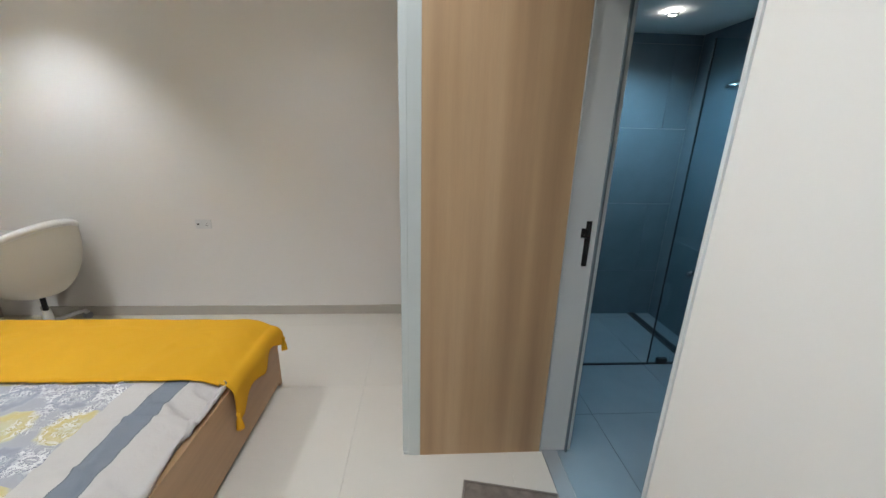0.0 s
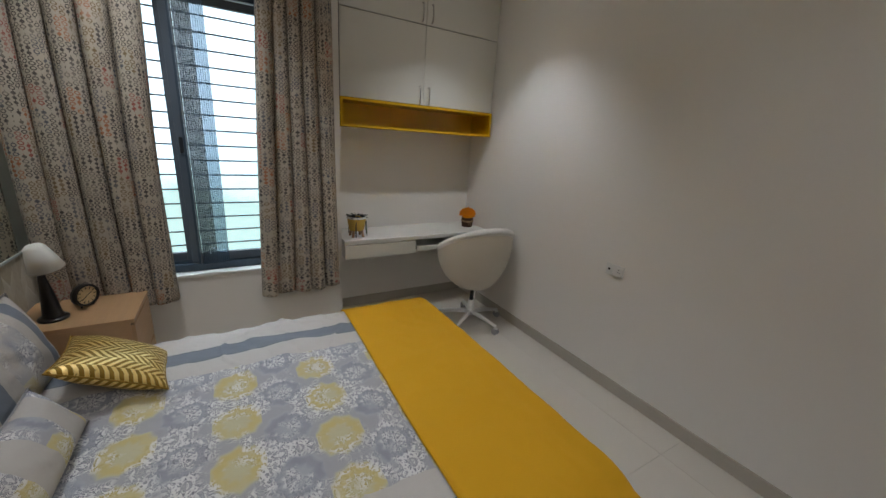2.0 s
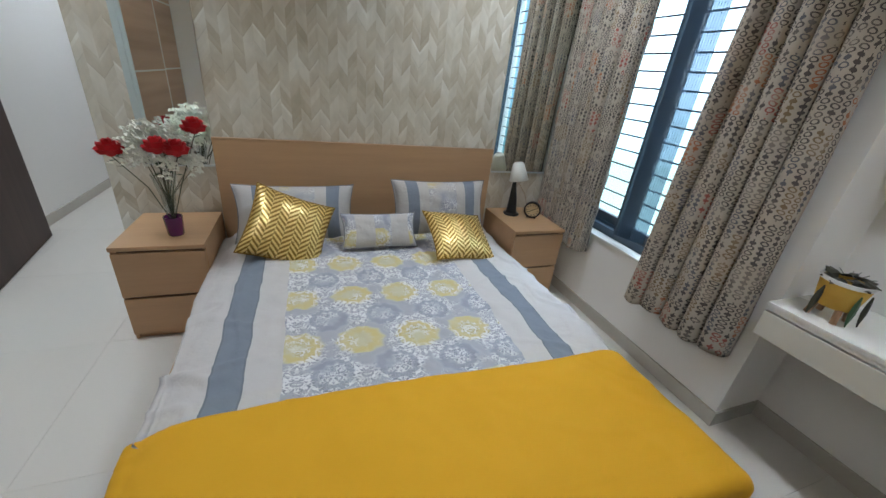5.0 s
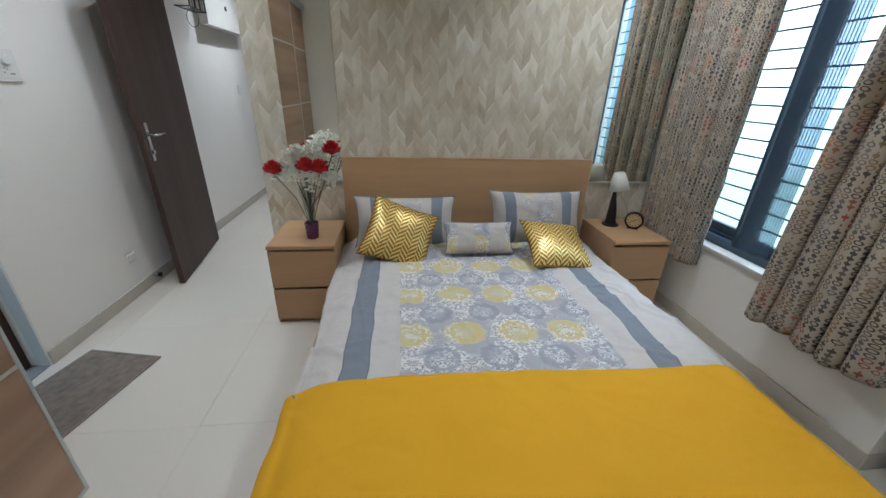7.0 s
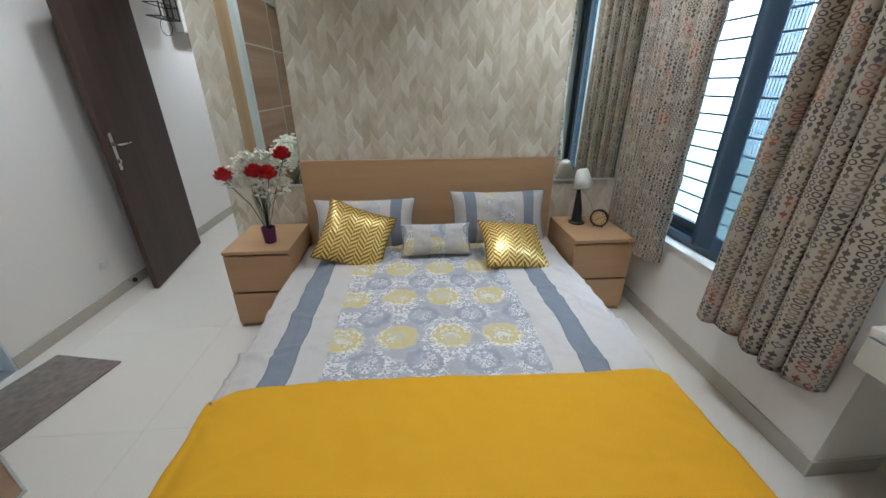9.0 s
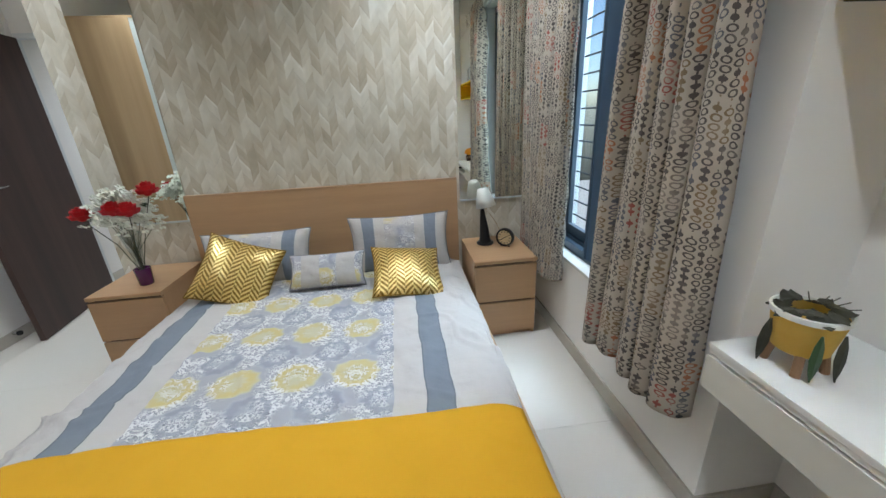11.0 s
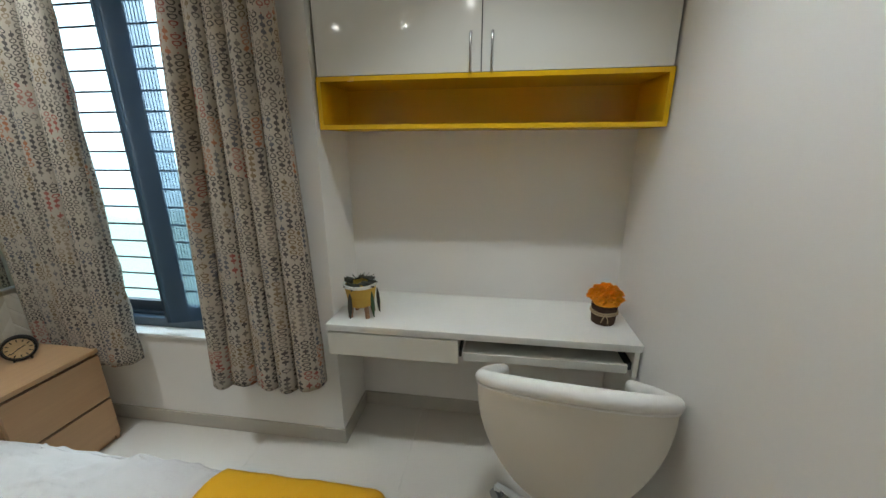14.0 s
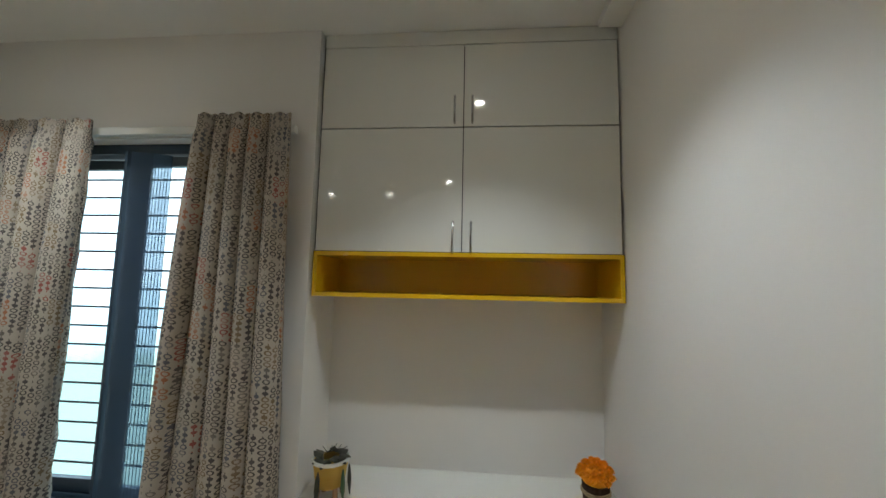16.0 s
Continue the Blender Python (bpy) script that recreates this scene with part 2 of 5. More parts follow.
l_.new(ramp(n_, l_, k_, [(0.55, (0.80, 0.93, 1.0)), (0.80, (0.62, 0.80, 0.86)), (1.0, (0.38, 0.52, 0.48))]), base_mix_.inputs[6])
g_ = ramp(n_, l_, math_node(n_, l_, "MULTIPLY_ADD", sep_.outputs[1], 0.5, -1.6), [(0.0, (1.0, 1.0, 1.0)), (1.0, (0.22, 0.30, 0.36))])
l_.new(g_, base_mix_.inputs[7])
e_.inputs[1].default_value = 3.0
l_.new(e_.outputs[0], o_.inputs[0])
M["outdoor"] = m_


def wallpaper():
    """Narrow columns of slanting shards, each mirrored against its neighbours, in patchy beige, taupe and white."""
    m, n, l, b = shader("shard_wallpaper", 0.6)
    v = coords(n, l)
    s = n.new("ShaderNodeSeparateXYZ")
    l.new(v, s.inputs[0])
    W, Hh = 0.054, 0.090
    u = math_node(n, l, "DIVIDE", s.outputs[0], W)
    col = math_node(n, l, "FLOOR", u)
    f = math_node(n, l, "FRACT", u)
    odd = math_node(n, l, "PINGPONG", col, 1.0)
    tri = math_node(n, l, "ABSOLUTE", math_node(n, l, "SUBTRACT", f, odd))
    w = n.new("ShaderNodeTexWhiteNoise")
    w.noise_dimensions = "1D"
    pair = math_node(n, l, "FLOOR", math_node(n, l, "DIVIDE", math_node(n, l, "ADD", col, 1.0), 2.0))
    l.new(pair, w.inputs["W"])
    z = math_node(n, l, "ADD", math_node(n, l, "DIVIDE", s.outputs[2], Hh), w.outputs[0])
    t = math_node(n, l, "MULTIPLY_ADD", tri, -0.78, z)
    row = math_node(n, l, "FLOOR", t)

    def cell_value(shift):
        cell = n.new("ShaderNodeCombineXYZ")
        l.new(col, cell.inputs[0])
        l.new(math_node(n, l, "ADD", row, shift), cell.inputs[1])
        q = n.new("ShaderNodeTexWhiteNoise")
        q.noise_dimensions = "2D"
        l.new(cell.outputs[0], q.inputs["Vector"])
        return q.outputs["Value"]

    own, other = cell_value(0.0), cell_value(71.0)
    fr = math_node(n, l, "FRACT", t)
    late = math_node(n, l, "GREATER_THAN", fr, math_node(n, l, "MULTIPLY_ADD", other, 0.5, 0.35))
    fade = math_node(n, l, "MULTIPLY", math_node(n, l, "SUBTRACT", fr, 0.5), 0.12)
    big = noise_node(n, l, v, 5.0, 3)
    tone = math_node(n, l, "ADD", math_node(n, l, "MULTIPLY_ADD", own, 0.56, 0.22), math_node(n, l, "MULTIPLY", late, math_node(n, l, "MULTIPLY_ADD", other, 0.36, -0.18)))
    tone = math_node(n, l, "ADD", math_node(n, l, "ADD", tone, fade), math_node(n, l, "MULTIPLY_ADD", big, 0.9, -0.45))
    c = ramp(n, l, tone, [(0.0, (0.41, 0.345, 0.25)), (0.30, (0.50, 0.44, 0.335)), (0.55, (0.575, 0.525, 0.425)), (0.82, (0.65, 0.61, 0.52)), (1.0, (0.75, 0.725, 0.65))])
    brush = noise_node(n, l, coords(n, l, scale=(1.0, 1.0, 0.35)), 42, 4)
    c = blend(n, l, 0.35, c, ramp(n, l, brush, [(0.35, 0.84), (0.65, 1.08)]), "MULTIPLY")
    rim = math_node(n, l, "MULTIPLY", ramp(n, l, fr, [(0.0, 1.0), (0.07, 0.0)]), math_node(n, l, "GREATER_THAN", other, 0.62))
    c = blend(n, l, math_node(n, l, "MULTIPLY", rim, 0.45), c, (0.26, 0.22, 0.17))
    l.new(c, b.inputs["Base Color"])
    bump(n, l, b, tone, 0.12, 0.001)
    l.new(math_node(n, l, "MULTIPLY_ADD", own, -0.2, 0.65), b.inputs["Roughness"])
    return m


M["wallpaper"] = wallpaper()


def damask(n, l, x, y, size):
    """Rows of round medallions, yellow and grey by turns, with white leaf scrolls over everything. Gives the colour and the scroll."""
    gx = math_node(n, l, "DIVIDE", x, size)
    gy = math_node(n, l, "DIVIDE", y, size * 0.707)
    row = math_node(n, l, "FLOOR", gy)
    par = math_node(n, l, "PINGPONG", row, 1.0)
    gx = math_node(n, l, "MULTIPLY_ADD", par, 0.5, gx)
    fx = math_node(n, l, "ABSOLUTE", math_node(n, l, "SUBTRACT", math_node(n, l, "FRACT", gx), 0.5))
    fy = math_node(n, l, "MULTIPLY", math_node(n, l, "SUBTRACT", math_node(n, l, "FRACT", gy), 0.5), 0.74)
    d = math_node(n, l, "SQRT", math_node(n, l, "ADD", math_node(n, l, "MULTIPLY", fx, fx), math_node(n, l, "MULTIPLY", fy, fy)))
    ang = math_node(n, l, "ARCTAN2", fy, fx)
    vec = n.new("ShaderNodeCombineXYZ")
    l.new(fx, vec.inputs[0])
    l.new(fy, vec.inputs[1])
    l.new(par, vec.inputs[2])
    world = n.new("ShaderNodeCombineXYZ")
    l.new(x, world.inputs[0])
    l.new(y, world.inputs[1])

    def lace_of(scale, width, seed):
        q = n.new("ShaderNodeTexNoise")
        q.noise_dimensions = "4D"
        q.inputs["Scale"].default_value, q.inputs["Detail"].default_value, q.inputs["W"].default_value = scale, 1.5, seed
        q.inputs["Distortion"].default_value = 1.6
        l.new(vec.outputs[0], q.inputs["Vector"])
        return math_node(n, l, "ABSOLUTE", math_node(n, l, "SUBTRACT", q.outputs[0], 0.5))

    thread = math_node(n, l, "MINIMUM", math_node(n, l, "MULTIPLY", lace_of(5.4, 0, 2.3), 0.9), lace_of(8.6, 0, 5.0))
    flute = math_node(n, l, "MULTIPLY", math_node(n, l, "ABSOLUTE", math_node(n, l, "SINE", math_node(n, l, "MULTIPLY", ang, 5.0))), 0.045)
    edge = math_node(n, l, "ADD", d, flute)
    soft = noise_node(n, l, world.outputs[0], 9.0, 3)
    ring = ramp(n, l, edge, [(0.08, 0.15), (0.20, 0.35), (0.27, 1.0), (0.35, 1.0), (0.43, 0.0)])
    tint = math_node(n, l, "MULTIPLY", ring, ramp(n, l, soft, [(0.32, 0.5), (0.6, 1.0)]))
    yel = blend(n, l, tint, (0.50, 0.475, 0.33), (0.54, 0.44, 0.19))
    gry = blend(n, l, tint, (0.40, 0.40, 0.43), (0.285, 0.29, 0.33))
    c = blend(n, l, par, yel, gry)
    c = blend(n, l, ramp(n, l, edge, [(0.40, 0.0), (0.46, 1.0)]), c, (0.37, 0.36, 0.385))
    petal = math_node(n, l, "MULTIPLY", math_node(n, l, "SINE", math_node(n, l, "MULTIPLY", ang, 6.0)), math_node(n, l, "SINE", math_node(n, l, "MULTIPLY_ADD", d, 36.0, math_node(n, l, "MULTIPLY", lace_of(6.0, 0, 9.0), 5.0))))
    core = ramp(n, l, edge, [(0.29, 1.0), (0.33, 0.0)])
    patchy = ramp(n, l, noise_node(n, l, world.outputs[0], 7.0, 2), [(0.43, 0.0), (0.53, 1.0)])
    spokes = math_node(n, l, "MULTIPLY_ADD", math_node(n, l, "ABSOLUTE", petal), 0.034, 0.014)
    inner = math_node(n, l, "MULTIPLY", core, ramp(n, l, math_node(n, l, "SUBTRACT", thread, spokes), [(0.0, 1.0), (0.006, 0.0)]))
    outer = math_node(n, l, "MULTIPLY", ramp(n, l, thread, [(0.030, 1.0), (0.036, 0.0)]), ramp(n, l, edge, [(0.31, 0.0), (0.34, 1.0)]))
    band = math_node(n, l, "SUBTRACT", 1.0, math_node(n, l, "MULTIPLY", ramp(n, l, math_node(n, l, "ABSOLUTE", math_node(n, l, "SUBTRACT", edge, 0.28)), [(0.03, 1.0), (0.05, 0.0)]), 0.75))
    white = math_node(n, l, "MULTIPLY", math_node(n, l, "MAXIMUM", math_node(n, l, "MULTIPLY", inner, 0.85), outer), band)
    outline = math_node(n, l, "MULTIPLY", ramp(n, l, thread, [(0.034, 0.0), (0.041, 1.0), (0.056, 1.0), (0.078, 0.0)]), band)
    rich = blend(n, l, par, (0.34, 0.25, 0.05), (0.15, 0.15, 0.18))
    rich = blend(n, l, ramp(n, l, edge, [(0.36, 0.0), (0.42, 1.0)]), rich, (0.17, 0.17, 0.20))
    c = blend(n, l, math_node(n, l, "MULTIPLY", math_node(n, l, "MULTIPLY", outline, patchy), 0.85), c, rich)
    scroll = math_node(n, l, "MULTIPLY", white, patchy)
    return blend(n, l, math_node(n, l, "MULTIPLY", scroll, 0.85), c, (0.70, 0.685, 0.67)), scroll


def fabric_finish(n, l, b, c, relief, v):
    fine = noise_node(n, l, v, 700, 2)
    q = math_node(n, l, "ADD", math_node(n, l, "MULTIPLY", fine, 0.4), relief) if relief is not None else fine
    soft = noise_node(n, l, v, 9.0, 3, 0.5)
    soft = math_node(n, l, "ABSOLUTE", math_node(n, l, "SUBTRACT", soft, 0.5))
    crumple = math_node(n, l, "ABSOLUTE", math_node(n, l, "SUBTRACT", noise_node(n, l, v, 24.0, 3, 0.55), 0.5))
    q = math_node(n, l, "MULTIPLY_ADD", soft, 18.0, math_node(n, l, "MULTIPLY_ADD", crumple, 7.0, q))
    bump(n, l, b, q, 0.45, 0.0012)
    l.new(c, b.inputs["Base Color"])


def quilt_material():
    m, n, l, b = shader("damask_quilt_cotton", 0.85, spec=0.2)
    v = coords(n, l)
    s = n.new("ShaderNodeSeparateXYZ")
    l.new(v, s.inputs[0])
    x, y = s.outputs[0], s.outputs[1]
    dam, scroll = damask(n, l, math_node(n, l, "ADD", x, 0.0795), math_node(n, l, "ADD", y, 0.189), 0.237)
    way = n.new("ShaderNodeCombineXYZ")
    l.new(y, way.inputs[1])
    x2 = math_node(n, l, "MULTIPLY_ADD", noise_node(n, l, way.outputs[0], 5.5, 3), 0.030, x)
    band = math_node(n, l, "ABSOLUTE", math_node(n, l, "ADD", x2, 0.827))
    edge = ramp(n, l, band, [(0.0, 1.0), (0.455, 0.0)], "CONSTANT")
    stripe = math_node(n, l, "MULTIPLY", math_node(n, l, "GREATER_THAN", band, 0.578), math_node(n, l, "LESS_THAN", band, 0.678))
    piping = math_node(n, l, "LESS_THAN", math_node(n, l, "ABSOLUTE", math_node(n, l, "SUBTRACT", math_node(n, l, "ABSOLUTE", math_node(n, l, "SUBTRACT", band, 0.628)), 0.050)), 0.003)
    base = blend(n, l, noise_node(n, l, v, 3.0, 3), (0.53, 0.495, 0.465), (0.465, 0.435, 0.41))
    inner = math_node(n, l, "LESS_THAN", band, 0.455)
    c = blend(n, l, inner, base, dam)
    st = blend(n, l, noise_node(n, l, v, 14.0, 4), (0.17, 0.19, 0.22), (0.205, 0.225, 0.255))
    c = blend(n, l, stripe, c, st)
    c = blend(n, l, piping, c, (0.16, 0.17, 0.19))
    fabric_finish(n, l, b, c, math_node(n, l, "MULTIPLY", scroll, inner), v)
    return m


M["quilt"] = quilt_material()


def uv_fabric(name, kind):
    m, n, l, b = shader(name, 0.85, spec=0.2)
    v = coords(n, l, "UV")
    s = n.new("ShaderNodeSeparateXYZ")
    l.new(v, s.inputs[0])
    x, y = s.outputs[0], s.outputs[1]
    ov = coords(n, l)
    base = blend(n, l, noise_node(n, l, ov, 6.0, 3), (0.50, 0.465, 0.43), (0.43, 0.40, 0.37))
    if kind == "pillow":
        dam, scroll = damask(n, l, math_node(n, l, "ADD", x, 0.0), math_node(n, l, "ADD", y, 0.06), 0.28)
        band = math_node(n, l, "ABSOLUTE", math_node(n, l, "SUBTRACT", x, 0.34))
        c = blend(n, l, math_node(n, l, "MULTIPLY", math_node(n, l, "LESS_THAN", band, 0.10), ramp(n, l, noise_node(n, l, v, 7.0, 2), [(0.40, 0.15), (0.60, 0.95)])), base, dam)
        stripe = math_node(n, l, "MULTIPLY", math_node(n, l, "GREATER_THAN", band, 0.170), math_node(n, l, "LESS_THAN", band, 0.252))
        c = blend(n, l, stripe, c, (0.19, 0.21, 0.245))
    elif kind == "lumbar":
        dam, scroll = damask(n, l, x, y, 0.16)
        w = math_node(n, l, "ABSOLUTE", math_node(n, l, "SUBTRACT", math_node(n, l, "FRACT", math_node(n, l, "MULTIPLY_ADD", x, 4.6, 0.0)), 0.5))
        c = blend(n, l, math_node(n, l, "GREATER_THAN", w, 0.27), base, dam)
    fabric_finish(n, l, b, c, None, ov)
    return m


M["pillow"] = uv_fabric("striped_pillow_cotton", "pillow")
M["lumbar"] = uv_fabric("damask_lumbar_cotton", "lumbar")


def gold_material():
    m, n, l, b = shader("gold_foil_chevron", 0.3)
    v = coords(n, l, "UV")
    s = n.new("ShaderNodeSeparateXYZ")
    l.new(v, s.inputs[0])
    x, y = s.outputs[0], s.outputs[1]
    leg = math_node(n, l, "PINGPONG", math_node(n, l, "FLOOR", math_node(n, l, "DIVIDE", x, 0.048)), 1.0)
    zig = math_node(n, l, "PINGPONG", x, 0.048)
    k = math_node(n, l, "FRACT", math_node(n, l, "MULTIPLY_ADD", leg, 0.5, math_node(n, l, "DIVIDE", math_node(n, l, "MULTIPLY_ADD", zig, 0.90, y), 0.030)))
    foil = math_node(n, l, "GREATER_THAN", k, 0.50)
    wear = ramp(n, l, noise_node(n, l, v, 30.0, 3), [(0.28, 0.0), (0.36, 1.0)])
    foil = math_node(n, l, "MULTIPLY", foil, wear)
    c = blend(n, l, foil, (0.27, 0.15, 0.012), (0.90, 0.68, 0.27))
    l.new(c, b.inputs["Base Color"])
    l.new(math_node(n, l, "MULTIPLY", foil, 0.85), b.inputs["Metallic"])
    l.new(math_node(n, l, "MULTIPLY_ADD", foil, -0.46, 0.8), b.inputs["Roughness"])
    bump(n, l, b, foil, 0.3, 0.001)
    return m


M["gold"] = gold_material()


def curtain_material():
    """Cream cloth printed with small dots and rings in several colours."""
    m, n, l, b = shader("dotted_curtain_cloth", 0.9, spec=0.15)
    v = coords(n, l, "UV")
    s = n.new("ShaderNodeSeparateXYZ")
    jit = n.new("ShaderNodeVectorMath")
    jit.operation = "MULTIPLY_ADD"
    l.new(noise_node(n, l, v, 26.0, 2, out="Color"), jit.inputs[0])
    jit.inputs[1].default_value = (0.008, 0.008, 0.0)
    l.new(v, jit.inputs[2])
    l.new(jit.outputs[0], s.inputs[0])
    PX, PY = 0.0215, 0.0225
    gx = math_node(n, l, "DIVIDE", s.outputs[0], PX)
    cx = math_node(n, l, "FLOOR", gx)
    gy = math_node(n, l, "MULTIPLY_ADD", math_node(n, l, "PINGPONG", cx, 1.0), 0.5, math_node(n, l, "DIVIDE", s.outputs[1], PY))
    cy = math_node(n, l, "FLOOR", gy)
    fx = math_node(n, l, "SUBTRACT", math_node(n, l, "FRACT", gx), 0.5)
    fy = math_node(n, l, "SUBTRACT", math_node(n, l, "FRACT", gy), 0.5)
    d = math_node(n, l, "SQRT", math_node(n, l, "ADD", math_node(n, l, "MULTIPLY", fx, fx), math_node(n, l, "MULTIPLY", math_node(n, l, "MULTIPLY", fy, fy), 1.1)))
    cell = n.new("ShaderNodeCombineXYZ")
    l.new(cx, cell.inputs[0])
    l.new(cy, cell.inputs[1])
    w = n.new("ShaderNodeTexWhiteNoise")
    w.noise_dimensions = "2D"
    l.new(cell.outputs[0], w.inputs["Vector"])
    w2 = n.new("ShaderNodeTexWhiteNoise")
    w2.noise_dimensions = "2D"
    blockv = n.new("ShaderNodeVectorMath")
    blockv.operation = "SNAP"
    l.new(cell.outputs[0], blockv.inputs[0])
    blockv.inputs[1].default_value = (2, 5, 2)
    l.new(blockv.outputs[0], w2.inputs["Vector"])
    colour = ramp(n, l, w2.outputs["Value"], [(0.0, (0.025, 0.022, 0.028)), (0.40, (0.16, 0.10, 0.04)), (0.52, (0.28, 0.04, 0.03)), (0.58, (0.06, 0.07, 0.10)), (0.74, (0.02, 0.02, 0.03)), (0.95, (0.34, 0.10, 0.03))], "CONSTANT")
    pick = w.outputs["Value"]
    disc = math_node(n, l, "LESS_THAN", d, 0.45)
    hole = math_node(n, l, "LESS_THAN", d, 0.265)
    ring = math_node(n, l, "MULTIPLY", math_node(n, l, "SUBTRACT", disc, hole), math_node(n, l, "LESS_THAN", pick, 0.52))
    dot = math_node(n, l, "MULTIPLY", math_node(n, l, "LESS_THAN", d, 0.34), math_node(n, l, "GREATER_THAN", pick, 0.66))
    link = math_node(n, l, "MULTIPLY", math_node(n, l, "LESS_THAN", math_node(n, l, "ABSOLUTE", fx), 0.075), math_node(n, l, "GREATER_THAN", d, 0.30))
    mark = math_node(n, l, "MAXIMUM", math_node(n, l, "MAXIMUM", ring, dot), math_node(n, l, "MULTIPLY", link, math_node(n, l, "GREATER_THAN", pick, 0.5)))
    faint = ramp(n, l, noise_node(n, l, v, 9.0, 2), [(0.36, 0.6), (0.5, 1.0)])
    mark = math_node(n, l, "MULTIPLY", mark, faint)
    base = blend(n, l, noise_node(n, l, v, 7.0, 3), (0.52, 0.455, 0.37), (0.37, 0.315, 0.26))
    c = blend(n, l, math_node(n, l, "MULTIPLY", mark, 0.82), base, colour)
    l.new(c, b.inputs["Base Color"])
    bump(n, l, b, noise_node(n, l, v, 900, 2), 0.3, 0.001)
    tr = n.new("ShaderNodeBsdfTranslucent")
    l.new(c, tr.inputs[0])
    mx = n.new("ShaderNodeMixShader")
    mx.inputs[0].default_value = 0.10
    l.new(b.outputs[0], mx.inputs[1])
    l.new(tr.outputs[0], mx.inputs[2])
    l.new(mx.outputs[0], n["Material Output"].inputs[0])
    return m


M["curtain"] = curtain_material()


# ---- building helpers ----
def box(bm, x0, x1, y0, y1, z0, z1, bevel=0.0, seg=2):
    made = bmesh.ops.create_cube(bm, size=1.0)["verts"]
    for v in made:
        v.co = Vector(((x0 + x1) / 2 + v.co.x * (x1 - x0), (y0 + y1) / 2 + v.co.y * (y1 - y0), (z0 + z1) / 2 + v.co.z * (z1 - z0)))
    if bevel:
        edges = list({e for v in made for e in v.link_edges})
        bmesh.ops.bevel(bm, geom=edges, offset=bevel, segments=seg, profile=0.6, affect="EDGES")
    return bm


def tube(bm, points, radii, seg=10, caps=True):
    """A round bar through the points; radii: one number or one a point."""
    points = [Vector(p) for p in points]
    if isinstance(radii, (int, float)):
        radii = [radii] * len(points)
    rings, side = [], None
    for i, p in enumerate(points):
        way = (points[min(i + 1, len(points) - 1)] - points[max(i - 1, 0)]).normalized()
        if side is None:
            side = way.orthogonal().normalized()
        side = (side - way * side.dot(way)).normalized()
        up = way.cross(side)
        rings.append([bm.verts.new(p + (side * math.cos(a) + up * math.sin(a)) * radii[i]) for a in [2 * math.pi * k / seg for k in range(seg)]])
    for a, b in zip(rings, rings[1:]):
        for k in range(seg):
            bm.faces.new((a[k], a[(k + 1) % seg], b[(k + 1) % seg], b[k]))
    if caps:
        bm.faces.new(rings[0][::-1])
        bm.faces.new(rings[-1])
    return bm


def lathe(bm, profile, seg=24, centre=(0, 0)):
    """Turns (radius, height) pairs about an upright axis."""
    rings = []
    for r, z in profile:
        if r < 1e-5:
            rings.append([bm.verts.new((centre[0], centre[1], z))])
        else:
            rings.append([bm.verts.new((centre[0] + r * math.cos(2 * math.pi * k / seg), centre[1] + r * math.sin(2 * math.pi * k / seg), z)) for k in range(seg)])
    for a, b in zip(rings, rings[1:]):
        for k in range(seg):
            k2 = (k + 1) % seg
            if len(a) == 1 and len(b) > 1:
                bm.faces.new((a[0], b[k2], b[k]))
            elif len(b) == 1 and len(a) > 1:
                bm.faces.new((a[k], a[k2], b[0]))
            elif len(a) > 1:
                bm.faces.new((a[k], a[k2], b[k2], b[k]))
    return bm


def part(name, bm, material, parent=None, label="", smooth=False):
    bmesh.ops.recalc_face_normals(bm, faces=bm.faces)
    me = bpy.data.meshes.new(name)
    bm.to_mesh(me)
    bm.free()
    if smooth:
        me.polygons.foreach_set("use_smooth", [True] * len(me.polygons))
    me.materials.append(M[material] if isinstance(material, str) else material)
    ob = new(name, me)
    ob.parent = parent
    return tagged(ob, label)


def thing(name, label, category, at=(0, 0, 0), turn=0.0, group=""):
    ob = new(name)
    ob.empty_display_size = 0.1
    ob.matrix_basis = pose(*at, 0, 0, turn)
    return tagged(ob, label, category, group)


def build(name, boxes, material, parent=None, label="", bevel=0.0):
    bm = bmesh.new()
    for q in boxes:
        box(bm, *q, bevel=bevel)
    return part(name, bm, material, parent, label)


def structure(name, boxes, material, label, bevel=0.0):
    return tagged(build(name, boxes, material, None, label, bevel), kind="structure")


def grid_mesh(bm, nu, nv, place, uv=None):
    """A sheet of nu by nv cells; place(u, v) gives each corner, u and v from 0 to 1."""
    vs = [[bm.verts.new(place(i / nu, j / nv)) for j in range(nv + 1)] for i in range(nu + 1)]
    layer = bm.loops.layers.uv.verify() if uv else None
    for i in range(nu):
        for j in range(nv):
            ids = ((i, j), (i + 1, j), (i + 1, j + 1), (i, j + 1))
            f = bm.faces.new([vs[a][b] for a, b in ids])
            if uv:
                for lp, (a, b) in zip(f.loops, ids):
                    lp[layer].uv = uv(a / nu, b / nv)
    return vs


def solid(ob, thick, offset=0.0):
    q = ob.modifiers.new("thickness", "SOLIDIFY")
    q.thickness, q.offset = thick, offset
    return ob


# ---- large structure ----
WX, NX, NY, SY, EX = -2.34, -2.66, 3.055, -0.04, 1.512
NI, WO = 1.683, -2.599
WIN = (0.14, 1.32, 0.57, 2.33)

